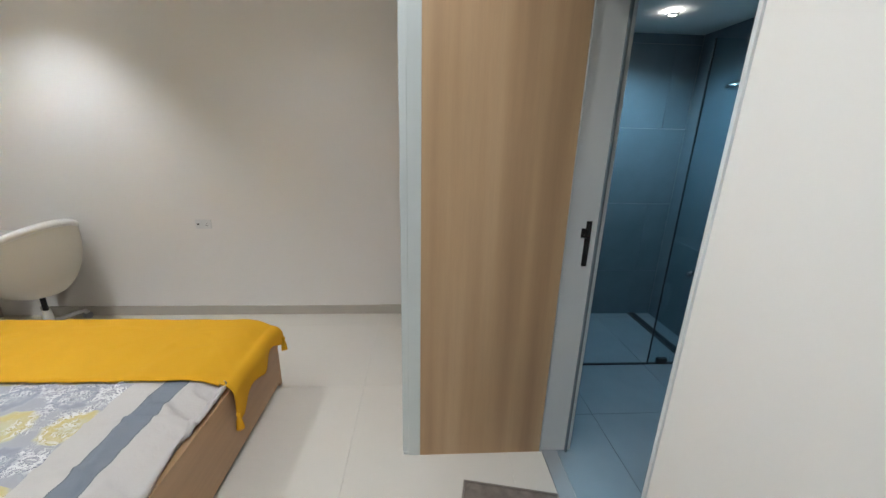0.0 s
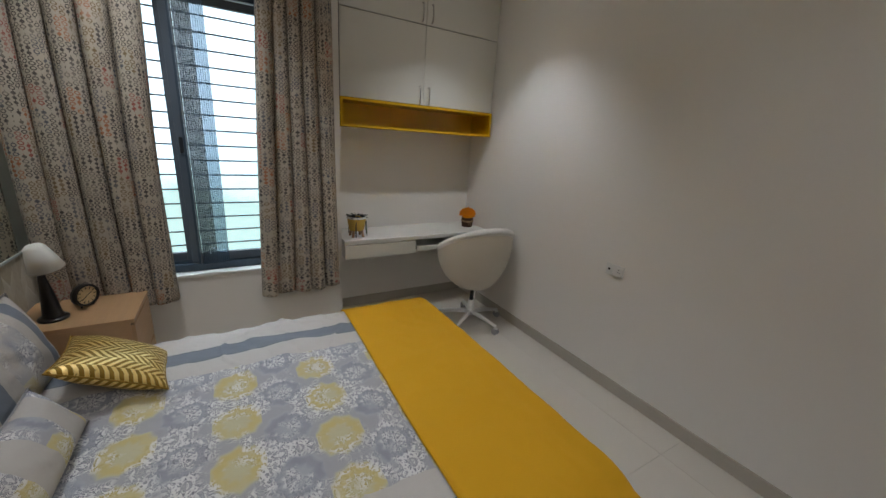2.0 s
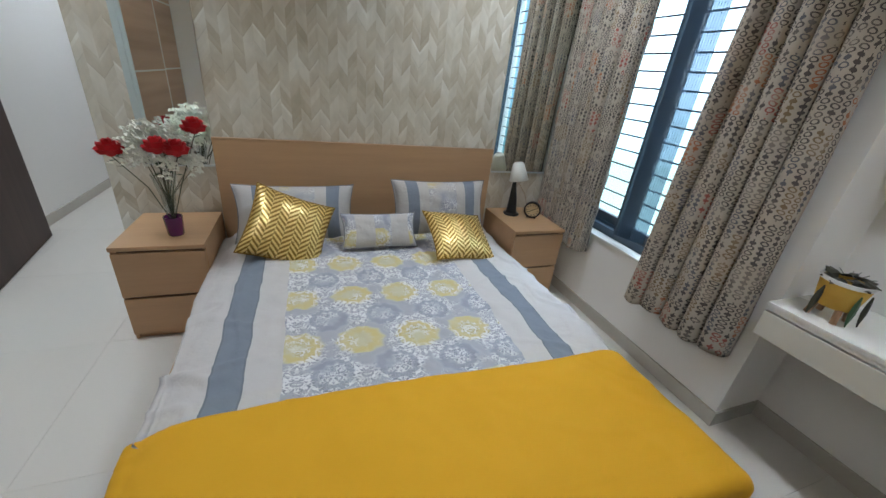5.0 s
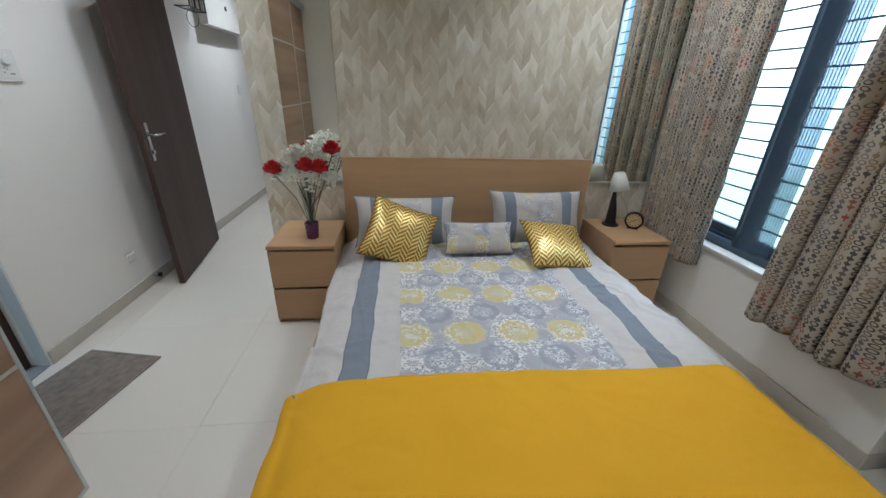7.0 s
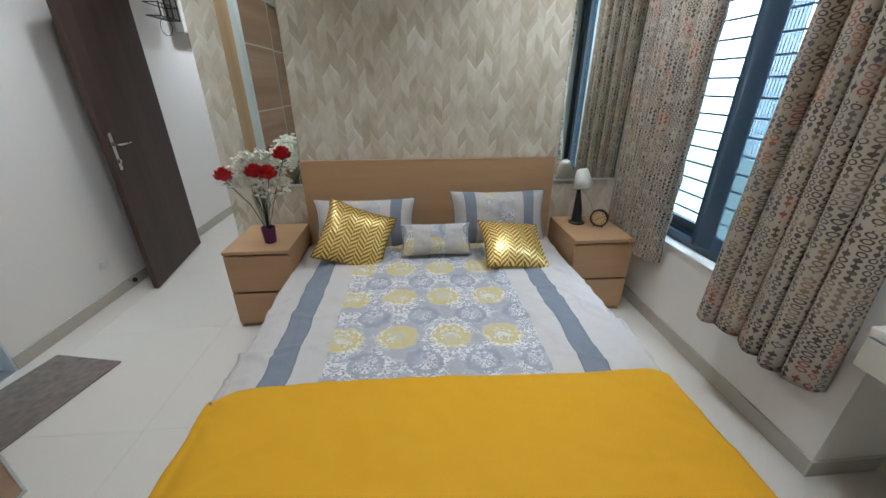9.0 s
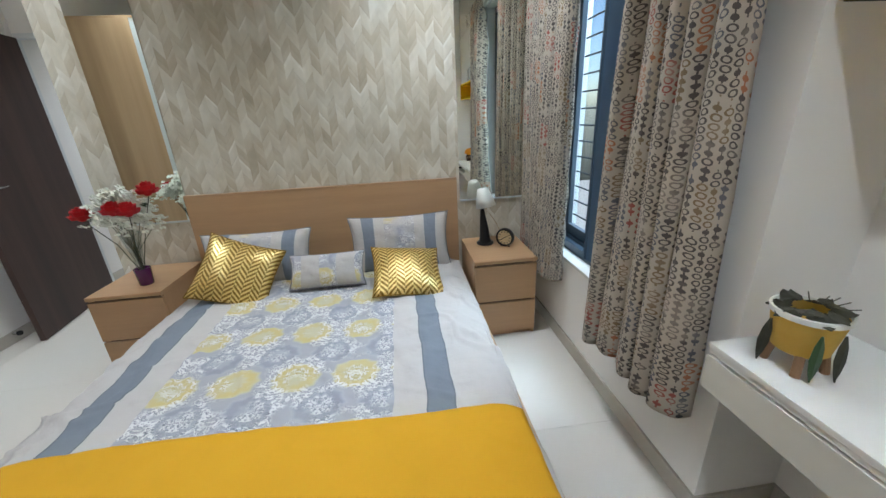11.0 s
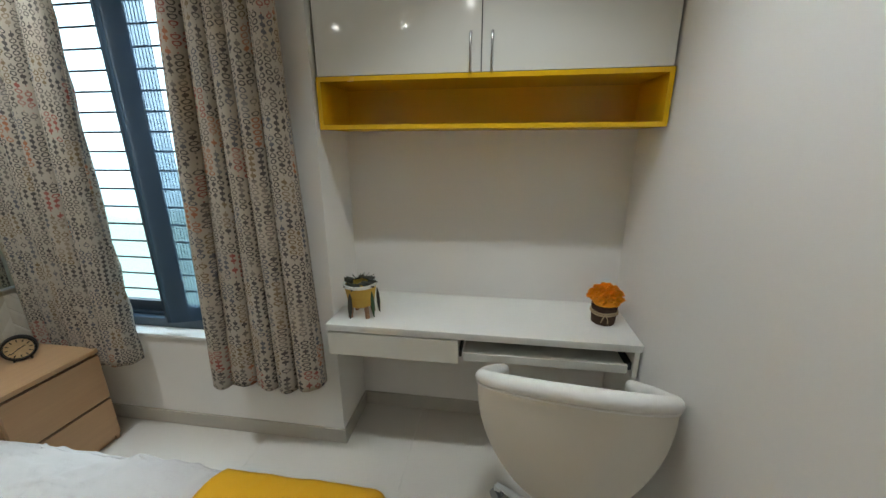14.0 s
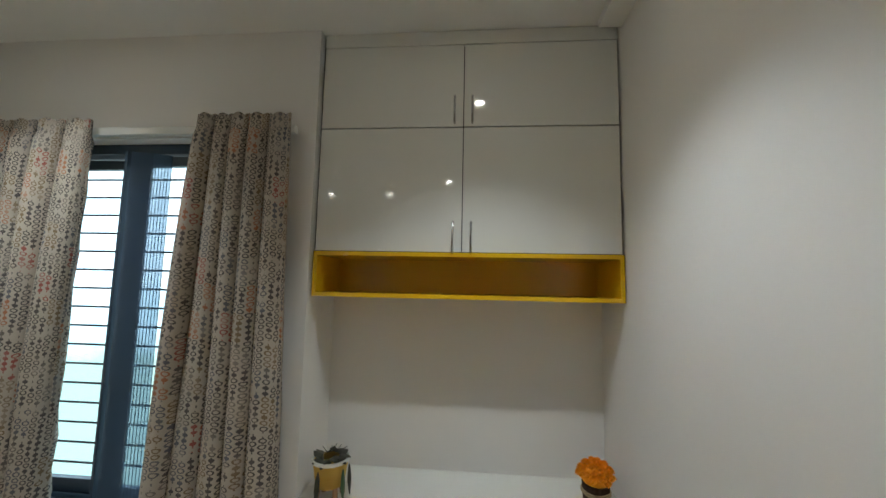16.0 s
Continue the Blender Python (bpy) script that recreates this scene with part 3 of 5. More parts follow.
structure("wall_north", [(-2.75, EX + 0.12, NY, NY + 0.12, 0, CEIL)], "wall", "smooth warm white painted wall")
structure("wall_west", [(WO, WX, SY - 0.15, WIN[0], 0, CEIL), (WO, WX, WIN[1], 1.50, 0, CEIL), (NX - 0.004, WX, 1.50, NI, 0, CEIL), (WO, WX, WIN[0], WIN[1], 0, WIN[2]), (WO, WX, WIN[0], WIN[1], WIN[3], CEIL)], "wall", "white painted wall round the window")
structure("wall_niche", [(NX - 0.15, NX, NI, NY, 0, CEIL)], "wall", "white painted back wall of the desk niche")
structure("wall_south", [(NX, 0.53, SY - 0.15, SY, 0, CEIL)], "wallpaper", "wall with beige and grey shard wallpaper")
structure("wall_east", [(EX, EX + 0.12, -1.04, 0.765, 0, CEIL), (EX, EX + 0.12, 1.51, NY, 0, CEIL), (EX, EX + 0.12, 0.765, 1.51, 2.12, CEIL)], "wall", "white painted wall with the bathroom opening")
for q_ in ((1.545, 1.665, -3.4, -1.08, 0, CEIL), (-0.8, 1.545, -3.52, -3.40, 0, CEIL), (-0.8, -0.68, -3.4, -0.19, 0, CEIL)):
    structure("wall_hall", [q_], "wall", "white painted wall of the hall")
structure("ceiling", [(-2.75, 1.60, -3.52, NY + 0.12, CEIL, CEIL + 0.12), (WX, EX, 2.955, NY, CEIL - 0.035, CEIL)], "ceiling", "white plastered ceiling with a narrow edge band")
structure("subfloor", [(-2.75, 1.60, -3.52, NY + 0.12, -0.12, -0.008)], "grout", "cement bed under the floor tiles")
SK = 0.085
structure("baseboard", [(WX, 1.0, NY - 0.012, NY, 0, SK), (NX, NX + 0.012, NI, NY - 0.012, 0, SK), (NX + 0.012, WX + 0.012, NI, NI + 0.012, 0, SK),
    (WX, WX + 0.012, SY, NI, 0, SK), (WX + 0.012, 0.53, SY, SY + 0.012, 0, SK), (EX - 0.012, EX, -1.0, 0.762, 0, SK),
    (1.533, 1.545, -3.4, -1.14, 0, SK), (0.53, 0.542, SY - 0.15, SY, 0, SK)], "skirt", "low glossy greige stone skirting", 0.002)

# wallpaper is on the front; the side walls of the passage
structure("ceiling_bathroom", [(EX + 0.12, 3.4, 0.4, 3.20, 2.32, 2.42)], "ceiling", "low white bathroom ceiling")
structure("wall_bathroom", [(EX + 0.12, 3.4, 3.04, 3.20, -0.1, 2.32), (3.04, 3.4, 0.4, 3.04, -0.1, 2.32), (EX + 0.12, 3.4, 0.3, 0.4, -0.1, 2.32)], "grout", "joints behind the bathroom wall tiles")
structure("subfloor_bathroom", [(EX, 3.4, 0.3, 3.20, -0.14, -0.022)], "grout", "cement bed under the bathroom floor")
structure("door_frame_bathroom", [(EX - 0.006, EX + 0.15, 1.497, 1.525, 0, 2.10), (EX - 0.006, EX + 0.055, 0.763, 0.775, 0, 2.10), (EX - 0.006, EX + 0.15, 0.775, 1.497, 2.085, 2.125)], "frame", "satin grey lining of the bathroom doorway", 0.002)
structure("door_trim", [(EX - 0.0115, EX - 0.0065, 1.487, 1.4965, 0, 2.11)], "alu", "thin pale edge strip beside the wardrobe", 0.001)
bd = thing("door_2", "dark brown bathroom door folded open inside", "door", (EX + 0.10, 0.80, 0), 0)
build("leaf", [(0.0, 0.66, -0.038, 0.0, 0.0, 2.08)], "brown", bd, "", 0.002)
bd["kind"] = "structure"
structure("threshold_bathroom", [(EX, EX + 0.075, 0.775, 1.497, -0.022, 0.004)], "jamb", "grey stone sill in the bathroom doorway", 0.002)

# window
y0, y1, z0, z1 = WIN
win = tagged(new("window_1"), "dark blue grey aluminium sliding window, one shutter slid open", kind="structure")
build("window_frame", [(-2.53, -2.41, y0, y0 + 0.045, z0, z1), (-2.53, -2.41, y1 - 0.045, y1, z0, z1), (-2.53, -2.41, y0 + 0.045, y1 - 0.045, z1 - 0.05, z1), (-2.53, -2.41, y0 + 0.045, y1 - 0.045, z0, z0 + 0.055), (-2.50, -2.495, y0 + 0.045, y1 - 0.045, z0 + 0.055, z0 + 0.075), (-2.45, -2.445, y0 + 0.045, y1 - 0.045, z0 + 0.055, z0 + 0.075)], "anthracite", win, "", 0.003)
build("window_sill", [(-2.41, WX + 0.012, y0 + 0.002, y1 - 0.002, z0 - 0.012, z0 + 0.006)], "laminate", win, "narrow white sill", 0.004)


def shutter(name, ya, yb, x, handle):
    s = build(name, [(x - 0.015, x + 0.015, ya, ya + 0.06, z0 + 0.06, z1 - 0.055), (x - 0.015, x + 0.015, yb - 0.06, yb, z0 + 0.06, z1 - 0.055),
        (x - 0.015, x + 0.015, ya + 0.06, yb - 0.06, z0 + 0.06, z0 + 0.12), (x - 0.015, x + 0.015, ya + 0.06, yb - 0.06, z1 - 0.105, z1 - 0.055)], "stile", win, "", 0.003)
    g = build("pane", [(x - 0.003, x + 0.003, ya + 0.058, yb - 0.058, z0 + 0.118, z1 - 0.103)], "glass", s)
    g.visible_shadow = False
    if handle:
        build("latch", [(x + 0.015, x + 0.028, handle, handle + 0.022, 1.36, 1.46)], "bars", s, "", 0.004)


shutter("sash", y0 + 0.045, 0.715, -2.50, 0)
shutter("sash", 0.685, y1 - 0.045, -2.452, 0.70)
bm = bmesh.new()
n = 16
grid_mesh(bm, n, 1, lambda u, v: Vector((-2.392 + 0.030 * u + (0.008 if round(u * n) % 2 else -0.008), 0.838 - 0.085 * u, z0 + 0.06 + v * (z1 - z0 - 0.115))))
solid(part("pleated_screen", bm, "screen", win, "folded dark pleated insect screen"), 0.0012)
bm = bmesh.new()
n = 6
grid_mesh(bm, n * 2, 1, lambda u, v: Vector((-2.428 + 0.036 * u + (0.010 if round(u * n * 2) % 2 else 0.0), 0.905 - 0.067 * u, z0 + 0.06 + v * (z1 - z0 - 0.115))))
part("drawn_screen", bm, "drawn_screen", win, "part of the insect screen drawn out thin")
for i in range(n + 1):
    u = i / n
    build("pleat_edge", [(-2.4295 + 0.036 * u, -2.4265 + 0.036 * u, 0.904 - 0.067 * u, 0.906 - 0.067 * u, z0 + 0.06, z1 - 0.055)], "anthracite", win)
build("screen_bar", [(-2.375, -2.352, 0.728, 0.743, z0 + 0.06, z1 - 0.055)], "anthracite", win, "", 0.002)

grille = thing("window_grille", "black steel grille of level bars outside the window", "grille", (-2.575, 0, 0))
k = 0
z = z0 + 0.05
while z < z1 - 0.02:
    bm = bmesh.new()
    tube(bm, [(0, y0, z), (0, y1, z)], 0.0055, 8)
    part("bar", bm, "bars", grille)
    z += 0.0985

bm = bmesh.new()
box(bm, -7.6, -7.5, -7, 12, -2.5, 6.5)
back = tagged(part("backdrop", bm, "outdoor", None, "glaring pale sky with hazy trees below"), kind="structure")
structure("ground", [(-30, -2.8, -20, 20, -3.2, -3.0)], "grout", "pale paved ground outside, a floor below")

# ---- camera side: mirrors on the papered wall ----
for nm, xa, xb in (("wall_mirror", 0.004, 0.346), ("wall_mirror", WX + 0.014, -1.80)):
    q = thing(nm, "tall frameless wall mirror with thin pale edge above nightstand", "mirror", (0, SY, 0), group="mirrors beside the headboard wall")
    build("glass", [(xa, xb, 0.0005, 0.006, 0.84, CEIL - 0.004)], "mirror", q)
    build("edge_strip", [(xa, xb, 0.0005, 0.010, 0.828, 0.839)], "alu", q)


# ---- bed ----
BX0, BX1, BY1 = -1.776, 0.0, 2.085
bed = thing("bed", "oak veneer double bed with a high plain headboard", "bed")
build("headboard", [(BX0, BX1, -0.028, 0.0, 0, 0.995)], "oak", bed, "", 0.002)
build("headboard_cap", [(BX0, BX1, -0.030, 0.002, 0.9955, 1.003)], "oak", bed, "", 0.002)
for xa, xb in ((BX1 - 0.032, BX1), (BX0, BX0 + 0.032)):
    build("side_rail", [(xa, xb, 0.001, BY1 - 0.031, 0.03, 0.38)], "oak_y", bed, "", 0.002)
build("footboard", [(BX0, BX1, BY1 - 0.03, BY1, 0.0, 0.38)], "oak", bed, "", 0.002)
build("slat_base", [(BX0 + 0.033, BX1 - 0.033, 0.02, BY1 - 0.032, 0.16, 0.20)], "oak", bed)
mat_ = thing("mattress", "pale mattress in a cotton sheet in the bed frame", "mattress")
build("mattress_body", [(BX0 + 0.045, BX1 - 0.045, 0.02, BY1 - 0.045, 0.202, 0.40)], "sheet", mat_, "", 0.03)


def fold(x, y, a=1.0):
    p = Vector((x * 2.1, y * 2.3, 0.3))
    return a * (noise.noise(p) * 0.012 + abs(noise.noise(p * 2.7 + Vector((4, 1, 0)))) * 0.012)


def creases(x, y):
    t = noise.noise(Vector((x * 3.2 + y * 1.1, y * 1.4 - x, 2.0)))
    s2 = noise.noise(Vector((x * 2.0 - y * 2.6, y * 2.2 + x * 1.5, 7.0)))
    side = 0.4 + 0.6 * min(1.0, abs(x + 0.84) / 0.8)
    return side * (0.014 * math.exp(-(t / 0.05) ** 2) + 0.012 * math.exp(-(s2 / 0.04) ** 2) + 0.005 * math.exp(-(noise.noise(Vector((x * 6.5 + y * 2.0, y * 4.5 - x * 2, 11.0))) / 0.07) ** 2))


def quilt_top(x, y, ease=1.0):
    edge = min(x - (BX0 + 0.012), (BX1 - 0.012) - x)
    drop = 0.0
    if edge < 0.16:
        k = 1 - max(edge, 0) / 0.16
        drop = 0.055 * k * k
    if y > 1.49:
        ease = min(ease, 0.25)
    return 0.448 + fold(x, y) * (0.6 + 0.4 * ease) + creases(x, y) * ease - drop - (0.05 * max(0.0, (y - 1.98)) / 0.1 if y > 1.98 else 0)


quilt = thing("quilt", "creased white quilt with grey stripes and yellow and grey damask", "quilt")
bm = bmesh.new()
XA, XB = BX0 + 0.010, BX1 + 0.008


def quilt_place(u, v):
    x = XA + (XB - XA) * u
    y = 0.06 + (2.06 - 0.06) * v
    wob = 0.012 * noise.noise(Vector((u * 4, v * 9, 5)))
    if u > 0.975:
        k = (u - 0.975) / 0.025
        x0 = XA + (XB - XA) * 0.975
        tuck = min(1.0, max(0.0, (y - 0.75) / 0.5))
        end = XB + 0.007 - 0.040 * tuck
        if y > 1.53:
            return Vector((x0 + (end - x0) * min(1.0, k * 2.2), y, quilt_top(x0, y) - 0.03 * k))
        low = (0.062 + 0.8 * abs(wob)) * (1 - tuck) - 0.004 * tuck
        return Vector((x0 + (end - x0) * min(1.0, k * 2.2) + 0.5 * wob * k, y, quilt_top(x0, y) - low * k * k))
    side = -1 if u < 0.03 else 0
    return Vector((x + side * wob, y, quilt_top(x, y)))


grid_mesh(bm, 170, 190, quilt_place)
solid(part("quilt_cover", bm, "quilt", quilt, smooth=True), 0.022, -1)

bm = bmesh.new()
tube(bm, [(XA + 0.02, 0.064 + 2.0 * i / 80, quilt_top(XA + 0.02, 0.064 + 2.0 * i / 80) - 0.004) for i in range(81)], 0.006, 6)
part("side_hem", bm, "quilt", quilt, smooth=True)
throw = thing("throw_blanket", "mustard yellow woven throw with tassels across the bed foot", "blanket")
TA = BX0 + 0.03


def throw_place(u, v):
    s = TA + (0.26 - TA) * u
    front = 1.512 + 0.012 * math.sin(s * 3) + 0.02 * (s + 1.7) * 0.0
    flat, bend = 2.064 - front, 0.036
    run = max(0.0, (flat + 0.125) * v - flat)
    turn = min(run / bend, math.pi / 2)
    y = min(front + (flat + 0.125) * v, 2.064) + bend * math.sin(turn) + 0.006 * math.sin(s * 9) * min(1.0, run * 12)
    down = bend * (1 - math.cos(turn)) + max(0.0, run - bend * math.pi / 2)
    if s < -0.03:
        z = max(quilt_top(s, min(y, 1.985), 0.25) + 0.012, quilt_top(s, min(y, 1.985)) + 0.004) + 0.005 * noise.noise(Vector((s * 5, y * 3, 8))) + 0.002 * math.exp(-(noise.noise(Vector((s * 1.6 + y * 2.2, y - s, 3))) / 0.05) ** 2)
        return Vector((s, y, z - down))
    over = (s + 0.03) / 0.29
    length = 0.100 + 0.11 * (1 - v) ** 1.6 + 0.018 * math.sin(v * 17) + 0.04 * max(0, v - 0.7) / 0.3
    y2 = y - over * 0.04 * (1 - v)
    base = quilt_top(-0.03, min(y, 1.985), 0.25) + 0.012
    run, bend = over * length, 0.052
    turn = min(run / bend, math.pi / 2)
    base -= min(down, 0.05) * (1 - 0.5 * over)
    x = -0.03 + bend * math.sin(turn) + 0.010 * math.sin(v * 16 + 1) * over + 0.006 * over
    z = base - bend * (1 - math.cos(turn)) - max(0.0, run - bend * math.pi / 2) + 0.004 * math.sin(v * 23) * over
    return Vector((x, y2, z))


bm = bmesh.new()
grid_mesh(bm, 120, 64, throw_place)
solid(part("throw_cloth", bm, "throw", throw, smooth=True), 0.006, 1)
bm = bmesh.new()
grid_mesh(bm, 100, 2, lambda u, v: Vector((TA + (-0.035 - TA) * u, 1.506 + 0.012 * math.sin((TA + (-0.035 - TA) * u) * 3) + 0.010 * v, quilt_top(TA + (-0.035 - TA) * u, 1.51, 0.25) + 0.008 + 0.007 * math.sin(v * 3.1))))
solid(part("hem", bm, "throw", throw, smooth=True), 0.005, 1)


def tassel(parent, at):
    t = bmesh.new()
    x, y, z = at
    lathe(t, [(0.0, z + 0.02), (0.008, z + 0.016), (0.011, z + 0.006), (0.007, z - 0.002), (0.012, z - 0.02), (0.017, z - 0.055), (0.014, z - 0.066), (0.0, z - 0.064)], 12, (x, y))
    for a in range(10):
        w = a * 0.63
        tube(t, [(x + 0.006 * math.cos(w), y + 0.006 * math.sin(w), z - 0.01), (x + 0.016 * math.cos(w), y + 0.016 * math.sin(w), z - 0.072)], 0.003, 5)
    part("tassel", t, "throw", parent)


tassel(throw, (0.045, 1.480, 0.275))
tassel(throw, (0.045, 2.07, 0.325))
tassel(throw, (-1.735, 2.112, 0.330))


def cushion(name, label, category, w, h, d, material, m, group=""):
    """A stuffed cushion: two swelling faces that meet in a seam with pulled corners."""
    ob = thing(name, label, category, group=group)
    ob.matrix_basis = m
    b = bmesh.new()
    N = 26
    for sgn in (1, -1):
        def place(u, v, sgn=sgn):
            a, c = 2 * u - 1, 2 * v - 1
            full = max(0.0, (1 - abs(a) ** 2.4)) ** 0.55 * max(0.0, (1 - abs(c) ** 2.4)) ** 0.55
            pull = 0.085 * (1 - abs(c) ** 2), 0.085 * (1 - abs(a) ** 2)
            wr = 0.05 * noise.noise(Vector((a * 3 + w * 9, c * 3, sgn))) * full
            return Vector((a * w / 2 * (1 - pull[0] * abs(a)), sgn * (d / 2 * full + wr * d + 0.0015), c * h / 2 * (1 - pull[1] * abs(c))))
        grid_mesh(b, N, N, place, lambda u, v: (u * w, v * h))
    bmesh.ops.remove_doubles(b, verts=b.verts, dist=0.0045)
    part("cover", b, material, ob, smooth=True)
    b = bmesh.new()
    pts = []
    for i in range(60):
        t = i / 60 * 4
        s, f = int(t), t % 1
        a, c = ((2 * f - 1, -1), (1, 2 * f - 1), (1 - 2 * f, 1), (-1, 1 - 2 * f))[s]
        pts.append(Vector((a * w / 2 * (1 - 0.085 * (1 - abs(c) ** 2) * abs(a)), 0, c * h / 2 * (1 - 0.085 * (1 - abs(a) ** 2) * abs(c)))))
    tube(b, pts + [pts[0]], 0.0035, 6, False)
    part("piping", b, "piping" if material in ("pillow", "lumbar") else material, ob, "dark seam cord" if material in ("pillow", "lumbar") else "", True)
    return ob


cushion("pillow", "white pillow with grey stripes and damask panel leaning on the headboard", "pillow", 0.70, 0.37, 0.17, "pillow", pose(-0.425, 0.145, 0.585, 22, 0, 0), "bed pillows")
cushion("pillow", "upright white pillow with grey stripes and yellow damask panel", "pillow", 0.68, 0.39, 0.17, "pillow", pose(-1.355, 0.140, 0.612, 18, 0, 0), "bed pillows")
cushion("lumbar_cushion", "small oblong cushion with damask bands lying between the pillows", "cushion", 0.46, 0.22, 0.12, "lumbar", pose(-0.90, 0.36, 0.552, 35, 0, 0))
cushion("cushion", "mustard square cushion with gold foil chevrons, tipped on a corner", "cushion", 0.435, 0.405, 0.16, "gold", pose(-0.385, 0.375, 0.590, 38, -21, 0), "gold cushions")
cushion("cushion", "mustard square cushion with gold foil chevrons, lying low", "cushion", 0.42, 0.38, 0.14, "gold", pose(-1.385, 0.47, 0.545, 62, -8, 6), "gold cushions")


# ---- nightstands ----
def nightstand(at, label):
    q = thing("nightstand", label, "nightstand", at, group="nightstands beside the bed")
    W, D, H = 0.40, 0.48, 0.55
    build("top", [(0, W, 0, D, H - 0.022, H)], "oak", q, "", 0.0015)
    build("side_panel", [(0, 0.018, 0, D - 0.02, 0.0, H - 0.022)], "oak", q)
    build("side_panel", [(W - 0.018, W, 0, D - 0.02, 0.0, H - 0.022)], "oak", q)
    # Carcass coloured dark brown, so the drawer gaps' shade is in its colour.
    build("carcass", [(0.018, W - 0.018, 0.0, D - 0.035, 0.0, H - 0.022)], "gap", q)
    build("plinth", [(0.018, W - 0.018, D - 0.06, D - 0.03, 0.0, 0.035)], "oak", q)
    build("drawer_front", [(0.003, W - 0.003, D - 0.02, D - 0.002, 0.268, 0.514)], "oak", q, "", 0.0015)
    build("drawer_front", [(0.003, W - 0.003, D - 0.02, D - 0.002, 0.038, 0.254)], "oak", q, "", 0.0015)
    return q


nightstand((0.012, -0.025, 0), "oak veneer nightstand with two drawers, holding a flower vase")
nightstand((-2.20, -0.020, 0), "oak veneer nightstand with two drawers, holding a lamp and a clock")

# ---- curtains ----
def curtain(label, ya, yb, yc, yd, ztop, zbot, waves, seed, depth):
    """ya..yb along the rail, yc..yd at the hem."""
    q = thing("curtain", label, "curtain", group="curtains at the window")
    b = bmesh.new()
    nu, nv = waves * 18, 60
    full = (yb - ya) * 1.55

    def place(u, v):
        top = v
        y = (yc + (yd - yc) * u) * (1 - top) + (ya + (yb - ya) * u) * top
        drift = 1.6 * noise.noise(Vector((u * 2.2, seed, top * 1.2)))
        ph = 2 * math.pi * waves * u + drift
        amp = depth * (1 - 0.45 * top ** 3) * (0.85 + 0.9 * noise.noise(Vector((u * 3.3, seed + 7, top * 0.6))))
        if top > 0.955:
            amp *= 0.55
        x = -2.330 + depth * 1.18 + amp * (2.0 * abs(math.sin(ph / 2)) ** 0.75 - 1.15) + 0.008 * math.sin(2.1 * ph + seed) * (1 - top)
        hem = zbot + 0.018 * noise.noise(Vector((u * 5, seed, 1)))
        y -= 0.024 * math.sin(ph) * (1 - top * 0.4)
        return Vector((x, y, hem + (ztop + (0.012 * abs(math.sin(ph * 1.5))) - hem) * top))

    grid_mesh(b, nu, nv, place, lambda u, v: (u * full, v * (ztop - zbot)))
    solid(part("cloth", b, "curtain", q, smooth=True), 0.0025)
    b = bmesh.new()
    grid_mesh(b, waves * 10, 2, lambda u, v: Vector((-2.258 + 0.006 * math.sin(u * waves * 18), ya + (yb - ya) * u, ztop - 0.085 + 0.05 * v)), lambda u, v: (u * full, v * 0.05))
    bmesh.ops.solidify(b, geom=b.faces[:], thickness=0.003)
    part("pleat_tape", b, "curtain", q)


curtain("cream curtain printed with small dots, drawn back beside the nightstand", -0.01, 0.635, 0.01, 0.60, 2.385, 0.44, 5, 1.3, 0.060)
curtain("cream curtain printed with small dots, drawn back beside the desk", 1.175, 1.605, 1.095, 1.635, 2.385, 0.41, 5, 5.1, 0.078)
rail = thing("curtain_rail", "white curtain rail above the window", "curtain rail")
build("rail", [(-2.332, -2.30, -0.01, 1.60, 2.335, 2.372)], "laminate", rail, "", 0.004)
build("bracket", [(WX, -2.3325, 0.7, 0.73, 2.34, 2.37)], "laminate", rail)

# ---- desk niche ----
desk = thing("desk", "white laminate desk fitted in a niche, with drawer and tray", "desk")
DX = -2.25
build("desktop", [(NX + 0.001, DX, NI + 0.002, NY - 0.002, 0.7335, 0.750)], "laminate", desk, "", 0.0015)
build("desk_apron", [(NX + 0.001, DX - 0.003, NI + 0.002, NY - 0.002, 0.716, 0.7330)], "laminate", desk, "", 0.0015)
build("drawer_box", [(NX + 0.02, DX - 0.02, NI + 0.006, 2.292, 0.60, 0.7155)], "drawer", desk)
build("drawer_front", [(DX - 0.019, DX - 0.001, NI + 0.004, 2.296, 0.596, 0.708)], "drawer", desk, "", 0.0015)
build("tray", [(NX + 0.05, DX - 0.025, 2.318, 3.006, 0.618, 0.634), (DX - 0.024, DX - 0.008, 2.318, 3.006, 0.612, 0.650)], "drawer", desk, "sliding keyboard tray pushed in", 0.0015)
build("side_bracket", [(NX + 0.02, DX - 0.006, 3.026, 3.046, 0.595, 0.7155)], "drawer", desk)
for y in (2.304, 3.016):
    build("runner", [(NX + 0.05, DX - 0.012, y - 0.006, y + 0.006, 0.628, 0.662)], "dark", desk)

shelf = thing("open_shelf", "bright yellow open box shelf under the white wall cabinets", "shelf")
for q_ in [(NX + 0.001, -2.355, NI + 0.012, NY - 0.006, 1.600, 1.618), (NX + 0.001, -2.355, NI + 0.012, NY - 0.006, 1.784, 1.802),
    (NX + 0.001, -2.355, NI + 0.012, NI + 0.030, 1.618, 1.784), (NX + 0.001, -2.355, NY - 0.024, NY - 0.006, 1.618, 1.784), (NX + 0.001, NX + 0.009, NI + 0.030, NY - 0.024, 1.618, 1.784)]:
    build("panel", [q_], "yellow", shelf)


